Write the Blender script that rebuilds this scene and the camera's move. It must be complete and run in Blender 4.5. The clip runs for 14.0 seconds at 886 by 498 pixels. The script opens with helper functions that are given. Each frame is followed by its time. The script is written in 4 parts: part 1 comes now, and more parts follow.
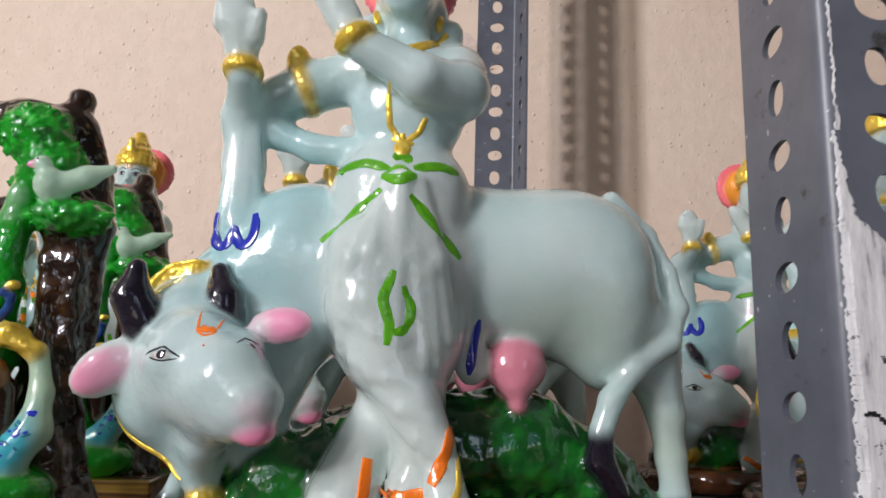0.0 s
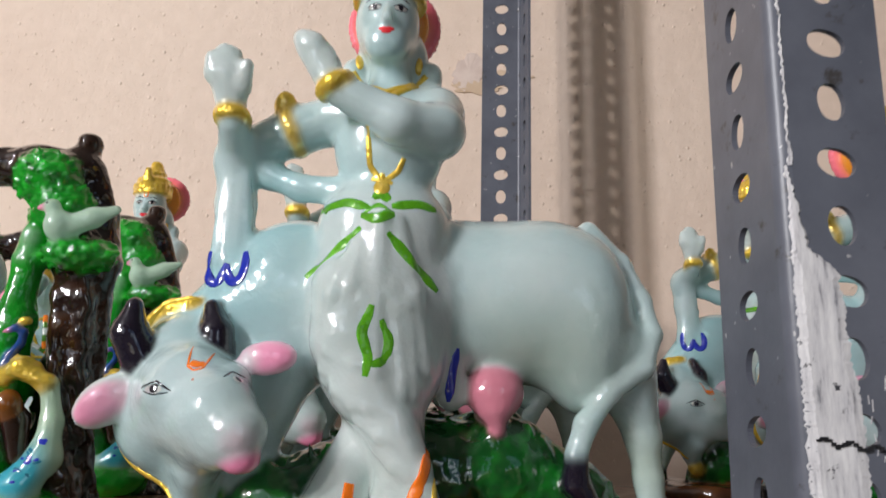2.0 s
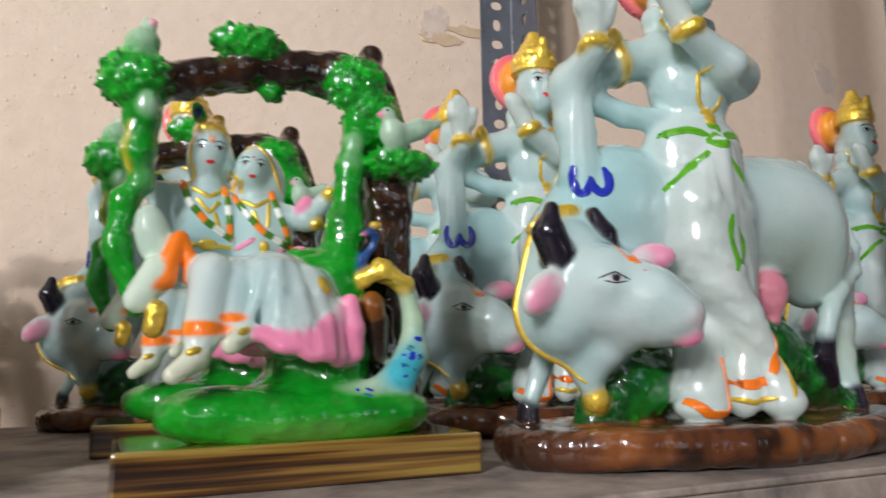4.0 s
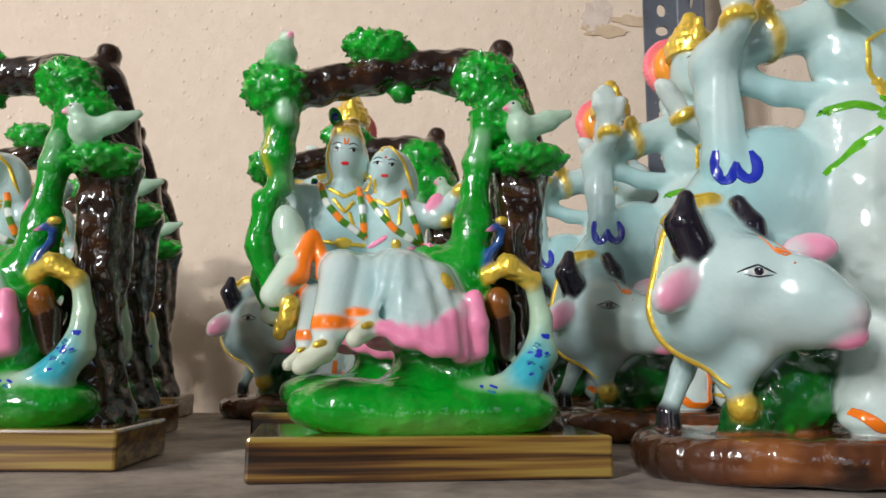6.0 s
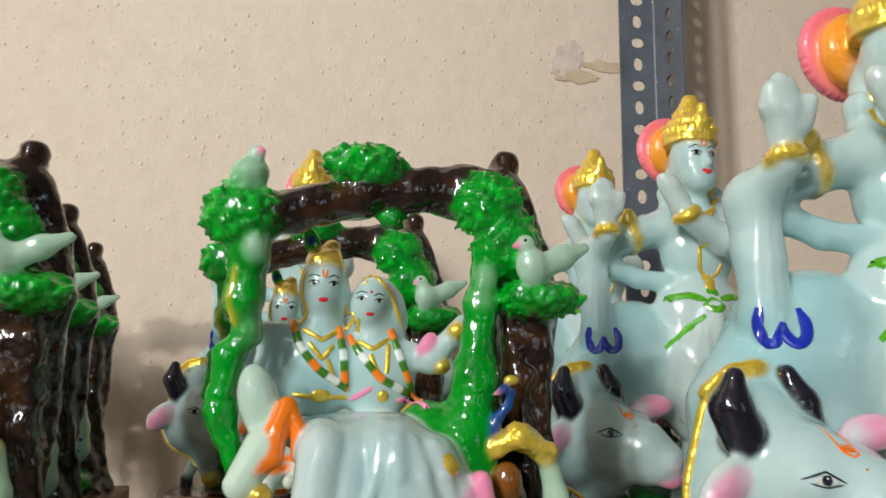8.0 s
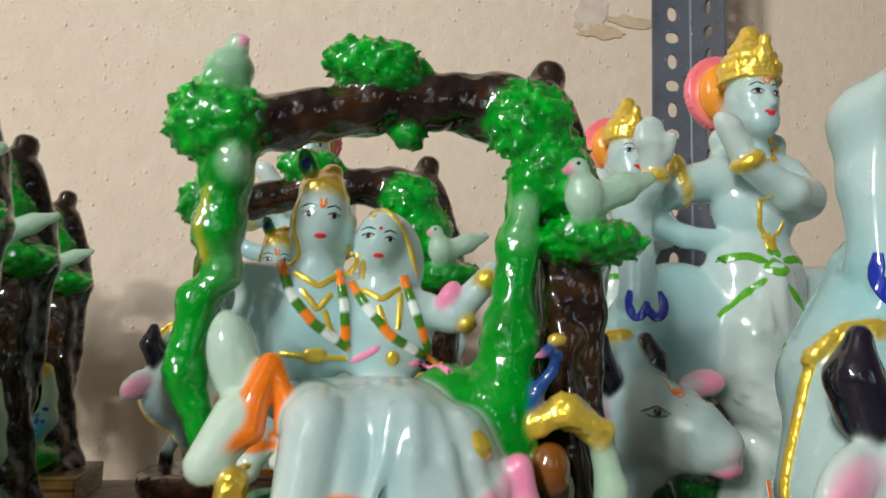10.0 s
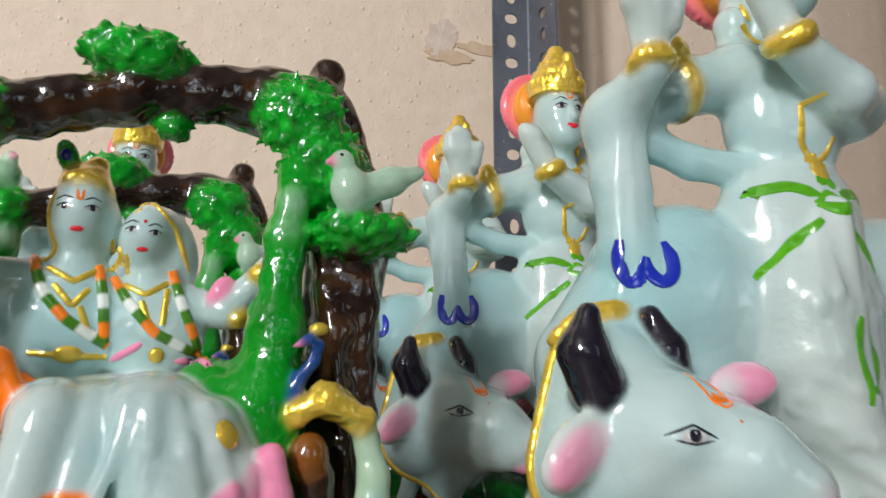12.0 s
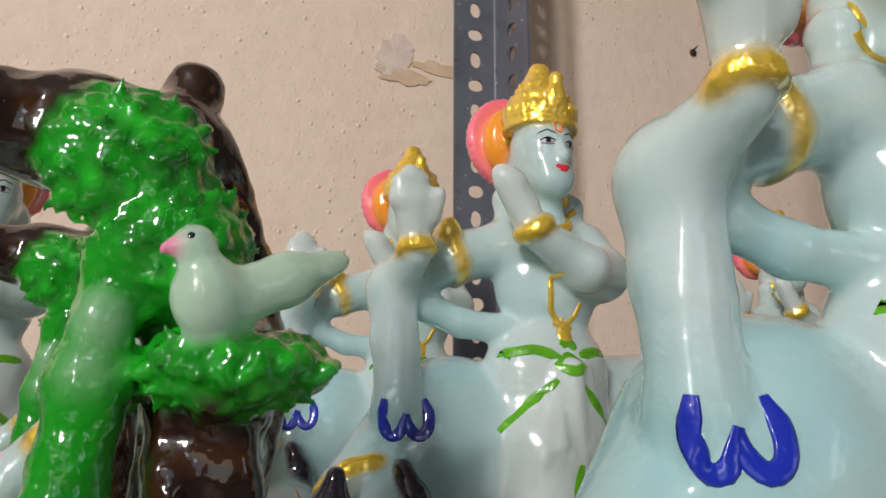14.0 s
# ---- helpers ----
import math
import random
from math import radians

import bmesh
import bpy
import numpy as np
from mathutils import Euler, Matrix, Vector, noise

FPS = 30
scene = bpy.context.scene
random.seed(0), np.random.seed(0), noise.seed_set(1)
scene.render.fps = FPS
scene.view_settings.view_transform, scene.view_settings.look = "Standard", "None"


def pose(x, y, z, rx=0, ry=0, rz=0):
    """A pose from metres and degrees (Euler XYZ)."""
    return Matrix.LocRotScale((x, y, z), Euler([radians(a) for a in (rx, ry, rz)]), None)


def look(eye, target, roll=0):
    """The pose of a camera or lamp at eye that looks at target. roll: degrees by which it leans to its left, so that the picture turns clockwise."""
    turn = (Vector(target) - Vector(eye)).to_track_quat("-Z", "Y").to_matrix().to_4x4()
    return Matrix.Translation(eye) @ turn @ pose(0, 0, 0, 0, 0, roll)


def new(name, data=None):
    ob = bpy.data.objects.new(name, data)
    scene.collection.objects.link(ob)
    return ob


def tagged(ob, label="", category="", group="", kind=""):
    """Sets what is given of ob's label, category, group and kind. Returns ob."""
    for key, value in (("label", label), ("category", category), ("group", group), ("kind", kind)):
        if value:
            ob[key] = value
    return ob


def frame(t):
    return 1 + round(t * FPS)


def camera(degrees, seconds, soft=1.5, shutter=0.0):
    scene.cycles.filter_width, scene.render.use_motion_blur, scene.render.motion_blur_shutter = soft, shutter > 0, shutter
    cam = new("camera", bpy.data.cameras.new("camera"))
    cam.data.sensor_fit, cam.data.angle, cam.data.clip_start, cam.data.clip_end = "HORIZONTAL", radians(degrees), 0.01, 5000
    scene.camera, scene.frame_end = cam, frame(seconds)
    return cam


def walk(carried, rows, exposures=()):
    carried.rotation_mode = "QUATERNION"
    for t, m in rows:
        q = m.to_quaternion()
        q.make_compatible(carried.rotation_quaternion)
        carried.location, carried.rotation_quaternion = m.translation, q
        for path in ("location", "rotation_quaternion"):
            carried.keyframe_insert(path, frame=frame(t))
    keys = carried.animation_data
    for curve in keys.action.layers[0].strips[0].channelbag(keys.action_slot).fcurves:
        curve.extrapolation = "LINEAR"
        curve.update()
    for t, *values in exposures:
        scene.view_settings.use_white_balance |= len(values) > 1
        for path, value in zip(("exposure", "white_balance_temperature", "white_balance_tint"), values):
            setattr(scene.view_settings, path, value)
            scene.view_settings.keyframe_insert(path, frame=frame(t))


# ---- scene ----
cam = camera(62.5, 14.0, soft=1.6, shutter=0.35)
PATH = [
    (0, (0.0480, -0.0019, 0.0660), (0.0781, 0.2909, 0.1237), 1.84),
    (0.5, (0.0483, -0.0322, 0.0704), (0.0774, 0.2595, 0.1341), 1.74),
    (1, (0.0539, -0.0467, 0.0800), (0.0849, 0.2431, 0.1511), 1.37),
    (1.5, (0.0665, -0.0416, 0.0783), (0.0940, 0.2490, 0.1475), 0.71),
    (2, (0.0652, -0.0190, 0.0727), (0.0833, 0.2742, 0.1337), 1.25),
    (2.5, (0.0502, -0.0001, 0.0587), (0.0828, 0.2938, 0.1095), 2.48),
    (3, (-0.0240, 0.0026, 0.0492), (0.0739, 0.2839, 0.0852), 0.09),
    (3.5, (-0.1350, 0.0078, 0.0452), (-0.0043, 0.2751, 0.0837), 0.06),
    (4, (-0.1830, 0.0055, 0.0444), (-0.0631, 0.2767, 0.0901), -0.90),
    (4.2, (-0.1937, 0.0137, 0.0479), (-0.0804, 0.2873, 0.0955), -0.93),
    (6.3, (-0.1530, 0.0030, 0.0420), (0.1160, 1.9630, 0.3350), 0.60),
    (6.5, (-0.1510, 0.0080, 0.0420), (0.1010, 1.9740, 0.3120), 0.60),
    (7, (-0.1670, -0.0010, 0.0690), (0.2260, 1.9430, 0.3260), 2.60),
    (7.2, (-0.1790, -0.0030, 0.0840), (0.2330, 1.9300, 0.3910), 1.70),
    (9.3, (-0.1611, 0.1431, 0.1134), (-0.0818, 0.4286, 0.1604), 1.42),
    (9.5, (-0.1607, 0.1334, 0.1103), (-0.0822, 0.4193, 0.1567), 1.64),
    (10, (-0.1676, 0.1022, 0.0981), (-0.0960, 0.3908, 0.1380), 1.95),
    (10.5, (-0.1785, 0.0692, 0.0786), (-0.1101, 0.3594, 0.1117), 2.04),
    (11, (-0.1723, 0.0450, 0.0718), (-0.0871, 0.3295, 0.1146), 0.74),
    (11.5, (-0.1433, 0.0550, 0.0732), (-0.0315, 0.3296, 0.1190), 0.75),
    (12, (-0.1338, 0.0916, 0.0871), (-0.0198, 0.3640, 0.1404), 0.03),
    (12.5, (-0.1151, 0.1412, 0.0984), (0.0055, 0.4090, 0.1595), -0.42),
    (13, (-0.1029, 0.1628, 0.1168), (0.0212, 0.4272, 0.1851), 0.15),
    (13.5, (-0.0957, 0.1698, 0.1284), (0.0348, 0.4316, 0.1951), 0.19),
    (14, (-0.0971, 0.1725, 0.1255), (0.0336, 0.4352, 0.1878), 0.32),
]
walk(cam, [(t, look(eye, aim, roll)) for t, eye, aim, roll in PATH],
     [(0, 0.0, 6350, 15), (2.5, 0.02, 6350, 13), (4, 0.0, 6380, 11), (7, 0.0, 6350, 5), (9.3, -0.15, 6400, 2), (10.5, -0.14, 6350, 3), (11.2, 0.06, 6320, 5), (11.7, 0.04, 6320, 6), (12.2, -0.12, 6400, 9), (13, -0.18, 6580, 15), (14, -0.19, 6650, 13)])

# ---- light ----
world = bpy.data.worlds.new("world")
scene.world = world
world.use_nodes = True
wn = world.node_tree
sky = wn.nodes.new("ShaderNodeTexSky")
sky.sky_type = "NISHITA"
sky.sun_disc = False
sky.sun_elevation = radians(40)
sky.sun_rotation = radians(215)
wn.links.new(sky.outputs[0], wn.nodes["Background"].inputs[0])
wn.nodes["Background"].inputs[1].default_value = 0.1


def area(name, eye, target, sx, sy, watts, colour):
    lamp = bpy.data.lights.new(name, "AREA")
    lamp.shape, lamp.size, lamp.size_y, lamp.energy, lamp.color = "RECTANGLE", sx, sy, watts, colour
    ob = new(name, lamp)
    ob.matrix_world = look(eye, target)
    return ob


# unseen sources: lamps at an assumed window and doorway in the far wall, at a small hatch beside them placed by the
# post's shadow, and an added upright strip
area("window_light", (-1.25, -2.72, 1.15), (-0.2, 0.3, 0.2), 0.5, 0.5, 2.2, (0.88, 0.95, 1.0))
area("doorway_fill_light", (1.25, -2.72, 0.6), (0.3, 0.3, 0.2), 0.3, 0.8, 1.2, (0.9, 0.96, 1.0))
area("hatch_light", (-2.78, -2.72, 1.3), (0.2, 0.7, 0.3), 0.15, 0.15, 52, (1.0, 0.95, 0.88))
area("added_strip_light", (-2.2, -1.7, 1.4), (0.0, 0.5, 0.25), 0.16, 1.1, 72, (0.98, 0.985, 1.0))


# ---- materials ----
def mat(name):
    m = bpy.data.materials.new(name)
    m.use_nodes = True
    return m, m.node_tree.nodes, m.node_tree.links, m.node_tree.nodes["Principled BSDF"]


def noise_tex(n, l, scale, detail=4.0, rough=0.6, coords="Object"):
    tc = n.new("ShaderNodeTexCoord")
    t = n.new("ShaderNodeTexNoise")
    t.inputs["Scale"].default_value, t.inputs["Detail"].default_value, t.inputs["Roughness"].default_value = scale, detail, rough
    l.new(tc.outputs[coords], t.inputs["Vector"])
    return t.outputs["Fac"]


def ramp(n, l, fac, stops):
    r = n.new("ShaderNodeValToRGB")
    els = r.color_ramp.elements
    while len(els) < len(stops):
        els.new(0.5)
    for e, (p, c) in zip(els, stops):
        e.position, e.color = p, (*c, 1.0)
    l.new(fac, r.inputs["Fac"])
    return r.outputs["Color"]


def mixc(n, l, fac, a, b, mode="MIX"):
    x = n.new("ShaderNodeMix")
    x.data_type, x.blend_type = "RGBA", mode
    for sock, v in ((x.inputs[0], fac), (x.inputs[6], a), (x.inputs[7], b)):
        if isinstance(v, (int, float)):
            sock.default_value = v
        elif isinstance(v, tuple):
            sock.default_value = (*v, 1.0)
        else:
            l.new(v, sock)
    return x.outputs[2]


def bump(n, l, p, fac, strength, dist):
    b = n.new("ShaderNodeBump")
    b.inputs["Strength"].default_value, b.inputs["Distance"].default_value = strength, dist
    l.new(fac, b.inputs["Height"])
    l.new(b.outputs[0], p.inputs["Normal"])
    return b


def resin_material():
    """Lacquered cast resin: the paint comes from the colour attribute, gold leaf from a second one."""
    m, n, l, p = mat("painted_resin")
    a = n.new("ShaderNodeAttribute")
    a.attribute_name = "paint"
    g = n.new("ShaderNodeAttribute")
    g.attribute_name = "gilt"
    cloud = ramp(n, l, noise_tex(n, l, 45.0, 3.0), [(0.3, (0.9, 0.94, 0.94)), (0.7, (1.0, 1.0, 1.0))])
    col = mixc(n, l, 1.0, a.outputs["Color"], cloud, "MULTIPLY")
    l.new(col, p.inputs["Base Color"])
    l.new(g.outputs["Fac"], p.inputs["Metallic"])
    rough = n.new("ShaderNodeMapRange")
    rough.inputs["To Min"].default_value, rough.inputs["To Max"].default_value = 0.26, 0.34
    l.new(g.outputs["Fac"], rough.inputs["Value"])
    l.new(rough.outputs[0], p.inputs["Roughness"])
    p.inputs["Specular IOR Level"].default_value = 0.12
    p.subsurface_method = "BURLEY"
    p.inputs["Subsurface Scale"].default_value = 0.010
    p.inputs["Subsurface Radius"].default_value = (0.8, 1.0, 0.95)
    p.inputs["Coat Weight"].default_value = 1.0
    p.inputs["Coat Roughness"].default_value = 0.018
    p.inputs["Coat IOR"].default_value = 1.62
    # leafy paint is stippled
    sep = n.new("ShaderNodeSeparateColor")
    l.new(a.outputs["Color"], sep.inputs[0])
    lead = n.new("ShaderNodeMath")
    lead.operation = "SUBTRACT"
    most = n.new("ShaderNodeMath")
    most.operation = "MAXIMUM"
    l.new(sep.outputs[0], most.inputs[0])
    l.new(sep.outputs[2], most.inputs[1])
    l.new(sep.outputs[1], lead.inputs[0])
    l.new(most.outputs[0], lead.inputs[1])
    # the pale and the green resin lets light in, dark and gold paint covers it
    clear = n.new("ShaderNodeMapRange")
    clear.inputs["From Min"].default_value, clear.inputs["From Max"].default_value = 0.05, 0.35
    clear.inputs["To Max"].default_value = 0.75
    l.new(sep.outputs[1], clear.inputs["Value"])
    bare = n.new("ShaderNodeMath")
    bare.operation, bare.use_clamp = "SUBTRACT", True
    l.new(clear.outputs[0], bare.inputs[0])
    l.new(g.outputs["Fac"], bare.inputs[1])
    l.new(bare.outputs[0], p.inputs["Subsurface Weight"])
    amount = n.new("ShaderNodeMapRange")
    amount.inputs["From Min"].default_value, amount.inputs["From Max"].default_value = 0.1, 0.3
    amount.inputs["To Min"].default_value, amount.inputs["To Max"].default_value = 0.06, 0.45
    l.new(lead.outputs[0], amount.inputs["Value"])
    b = bump(n, l, p, noise_tex(n, l, 300.0, 2.0, 0.4), 0.12, 0.0018)
    # so is the gold leaf, more strongly
    leafed = n.new("ShaderNodeMath")
    leafed.operation = "MAXIMUM"
    l.new(amount.outputs[0], leafed.inputs[0])
    l.new(g.outputs["Fac"], leafed.inputs[1])
    l.new(leafed.outputs[0], b.inputs["Strength"])
    # casting is slightly uneven
    u = n.new("ShaderNodeBump")
    u.inputs["Strength"].default_value, u.inputs["Distance"].default_value = 0.22, 0.003
    l.new(noise_tex(n, l, 110.0, 3.0, 0.55), u.inputs["Height"])
    l.new(u.outputs[0], b.inputs["Normal"])
    l.new(b.outputs[0], p.inputs["Coat Normal"])
    return m


def plank_resin_material():
    """Resin cast plinth painted as striped wood."""
    m, n, l, p = mat("striped_wood_paint")
    tc = n.new("ShaderNodeTexCoord")
    mp = n.new("ShaderNodeMapping")
    mp.inputs["Scale"].default_value = (6.0, 90.0, 260.0)
    l.new(tc.outputs["Object"], mp.inputs["Vector"])
    t = n.new("ShaderNodeTexNoise")
    t.inputs["Scale"].default_value, t.inputs["Detail"].default_value, t.inputs["Roughness"].default_value = 1.0, 3.0, 0.55
    l.new(mp.outputs[0], t.inputs["Vector"])
    c = ramp(n, l, t.outputs["Fac"], [(0.38, (0.016, 0.006, 0.002)), (0.48, (0.085, 0.033, 0.006)), (0.54, (0.19, 0.095, 0.015)), (0.64, (0.29, 0.19, 0.035))])
    l.new(c, p.inputs["Base Color"])
    p.inputs["Roughness"].default_value = 0.3
    p.inputs["Coat Weight"].default_value, p.inputs["Coat Roughness"].default_value = 1.0, 0.07
    bump(n, l, p, t.outputs["Fac"], 0.25, 0.0008)
    return m


def wall_material():
    m, n, l, p = mat("beige_plaster_paint")
    big = noise_tex(n, l, 2.2, 3.0)
    c = ramp(n, l, big, [(0.3, (0.81, 0.64, 0.515)), (0.7, (0.87, 0.71, 0.58))])
    fine = ramp(n, l, noise_tex(n, l, 60.0, 5.0), [(0.3, (0.94, 0.93, 0.92)), (0.7, (1, 1, 1))])
    l.new(mixc(n, l, 1.0, c, fine, "MULTIPLY"), p.inputs["Base Color"])
    p.inputs["Roughness"].default_value = 0.75
    # sparse grains of sand under the paint, over a softly trowelled ground
    tc = n.new("ShaderNodeTexCoord")
    height = None
    for scale, edge in ((95.0, 0.2), (210.0, 0.24)):
        v = n.new("ShaderNodeTexVoronoi")
        v.inputs["Scale"].default_value = scale
        l.new(tc.outputs["Object"], v.inputs["Vector"])
        dots = ramp(n, l, v.outputs["Distance"], [(0.04, (1, 1, 1)), (edge, (0, 0, 0))])
        sep = n.new("ShaderNodeSeparateColor")
        l.new(v.outputs["Color"], sep.inputs[0])
        some = ramp(n, l, sep.outputs[0], [(0.25, (0, 0, 0)), (0.7, (1, 1, 1))])
        dots = mixc(n, l, 1.0, dots, some, "MULTIPLY")
        height = dots if height is None else mixc(n, l, 0.5, height, dots, "ADD")
    waves = ramp(n, l, noise_tex(n, l, 55.0, 4.0), [(0.3, (0, 0, 0)), (0.7, (0.55, 0.55, 0.55))])
    bump(n, l, p, mixc(n, l, 1.0, height, waves, "ADD"), 0.55, 0.002)
    return m


def plain_material(name, dark, light, scale, rough, relief=0.2, metal=0.0):
    m, n, l, p = mat(name)
    f = noise_tex(n, l, scale, 5.0)
    l.new(ramp(n, l, f, [(0.3, dark), (0.7, light)]), p.inputs["Base Color"])
    p.inputs["Roughness"].default_value, p.inputs["Metallic"].default_value = rough, metal
    bump(n, l, p, f, relief, 0.002)
    return m


def steel_material():
    """Grey-blue painted slotted angle, with specks of bare metal and dirt."""
    m, n, l, p = mat("grey_blue_painted_steel")
    base = ramp(n, l, noise_tex(n, l, 22.0, 6.0), [(0.3, (0.085, 0.092, 0.115)), (0.7, (0.14, 0.15, 0.18))])
    speck = ramp(n, l, noise_tex(n, l, 210.0, 2.0, 0.5), [(0.72, (0, 0, 0)), (0.75, (1, 1, 1))])
    c = mixc(n, l, speck, base, (0.42, 0.42, 0.42))
    dirt = ramp(n, l, noise_tex(n, l, 70.0, 6.0, 0.7), [(0.6, (0, 0, 0)), (0.68, (1, 1, 1))])
    l.new(mixc(n, l, dirt, c, (0.05, 0.045, 0.042)), p.inputs["Base Color"])
    p.inputs["Roughness"].default_value = 0.38
    bump(n, l, p, noise_tex(n, l, 160.0, 4.0), 0.15, 0.0008)
    return m


def smear_material():
    """White paint brushed thinly over the steel: torn at its edges, scratched through."""
    m, n, l, p = mat("white_paint_smear")
    tc = n.new("ShaderNodeTexCoord")
    mp = n.new("ShaderNodeMapping")
    mp.inputs["Scale"].default_value = (420.0, 420.0, 60.0)
    l.new(tc.outputs["Object"], mp.inputs["Vector"])
    t = n.new("ShaderNodeTexNoise")
    t.inputs["Scale"].default_value, t.inputs["Detail"].default_value, t.inputs["Roughness"].default_value = 1.0, 5.0, 0.7
    l.new(mp.outputs[0], t.inputs["Vector"])
    streak = ramp(n, l, t.outputs["Fac"], [(0.3, (0.2, 0.2, 0.22)), (0.42, (0.58, 0.57, 0.58)), (0.65, (0.8, 0.79, 0.78))])
    fleck = ramp(n, l, noise_tex(n, l, 170.0, 5.0, 0.7), [(0.33, (1, 1, 1)), (0.37, (0, 0, 0))])
    scratch = mixc(n, l, fleck, streak, (0.04, 0.04, 0.045))
    l.new(scratch, p.inputs["Base Color"])
    p.inputs["Roughness"].default_value = 0.5
    bump(n, l, p, noise_tex(n, l, 150.0, 5.0), 0.3, 0.001)
    return m


def shelf_material():
    m, n, l, p = mat("dusty_beige_shelf_paint")
    c = ramp(n, l, noise_tex(n, l, 17.0, 7.0, 0.7), [(0.36, (0.13, 0.11, 0.1)), (0.5, (0.29, 0.235, 0.2)), (0.66, (0.44, 0.365, 0.315))])
    dirt = ramp(n, l, noise_tex(n, l, 90.0, 4.0, 0.7), [(0.62, (0, 0, 0)), (0.75, (0.6, 0.6, 0.6))])
    l.new(mixc(n, l, dirt, c, (0.14, 0.10, 0.085)), p.inputs["Base Color"])
    p.inputs["Roughness"].default_value = 0.62
    bump(n, l, p, noise_tex(n, l, 120.0, 5.0), 0.2, 0.001)
    return m


RESIN, PLANK, WALL, STEEL, SMEAR, SHELF = resin_material(), plank_resin_material(), wall_material(), steel_material(), smear_material(), shelf_material()
ROOM = plain_material("brown_wall_paint", (0.15, 0.13, 0.11), (0.2, 0.175, 0.15), 3.0, 0.8)
CEIL = plain_material("grey_ceiling_paint", (0.24, 0.235, 0.23), (0.29, 0.28, 0.27), 3.0, 0.85)
TILE = plain_material("grey_floor_tiles", (0.09, 0.085, 0.08), (0.14, 0.13, 0.12), 5.0, 0.5)
DARK = plain_material("black_marker_ink", (0.012, 0.012, 0.014), (0.03, 0.03, 0.033), 60.0, 0.5)
PAPER = plain_material("torn_tape_paper", (0.66, 0.52, 0.45), (0.8, 0.67, 0.58), 60.0, 0.7)
GLUE = plain_material("yellowed_glue", (0.62, 0.45, 0.3), (0.74, 0.57, 0.4), 50.0, 0.6)

FINE, FAR = 1.2, 1.8


# ---- large structure ----
def box_bm(bm, lo, hi, bevel=0.0):
    res = bmesh.ops.create_cube(bm, size=1.0, matrix=Matrix.Translation([(a + b) / 2 for a, b in zip(lo, hi)]) @ Matrix.Diagonal((*[b - a for a, b in zip(lo, hi)], 1.0)))
    if bevel:
        bmesh.ops.bevel(bm, geom=list({e for v in res["verts"] for e in v.link_edges}), offset=bevel, segments=2, affect="EDGES", profile=0.5)


def mesh_ob(name, bm, material, parent=None, smooth=False):
    me = bpy.data.meshes.new(name)
    bm.to_mesh(me)
    bm.free()
    me.materials.append(material)
    if smooth:
        me.shade_smooth()
    ob = new(name, me)
    ob.parent = parent
    return ob


def part(name, bm, material, parent, label="", smooth=False):
    ob = mesh_ob(name, bm, material, parent, smooth)
    return tagged(ob, label)


def slab(name, boxes, material, label, category):
    bm = bmesh.new()
    for lo, hi in boxes:
        box_bm(bm, lo, hi)
    return tagged(mesh_ob(name, bm, material), label, category, kind="structure")


Z0, Z1 = -0.92, 2.08
slab("wall_north", [((-3.0, 0.745, Z0), (3.0, 0.86, Z1))], WALL, "beige painted plaster wall with a grainy, lumpy finish", "wall")
# out of view; its openings are assumed, cut for the lamps
slab("wall_south", [((-3.0, -2.86, Z0), (-2.9, -2.75, Z1)), ((-2.66, -2.86, Z0), (-1.65, -2.75, Z1)), ((-2.9, -2.86, Z0), (-2.66, -2.75, 1.18)), ((-2.9, -2.86, 1.42), (-2.66, -2.75, Z1)), ((-0.45, -2.86, Z0), (0.75, -2.75, Z1)), ((1.75, -2.86, Z0), (3.0, -2.75, Z1)),
                    ((-1.65, -2.86, Z0), (-0.45, -2.75, 0.1)), ((-1.65, -2.86, 1.4), (-0.45, -2.75, Z1)), ((0.75, -2.86, 1.6), (1.75, -2.75, Z1))], ROOM, "brown painted wall with a window, a small hatch and a doorway", "wall")
slab("wall_west", [((-3.1, -2.86, Z0), (-3.0, 0.86, Z1))], ROOM, "brown painted side wall", "wall")
slab("wall_east", [((3.0, -2.86, Z0), (3.1, 0.86, Z1))], ROOM, "brown painted side wall", "wall")
slab("floor", [((-3.1, -2.86, Z0 - 0.1), (3.1, 0.86, Z0))], TILE, "grey tiled shop floor", "floor")
slab("ceiling", [((-3.1, -2.86, Z1), (3.1, 0.86, Z1 + 0.1))], CEIL, "grey painted ceiling", "ceiling")


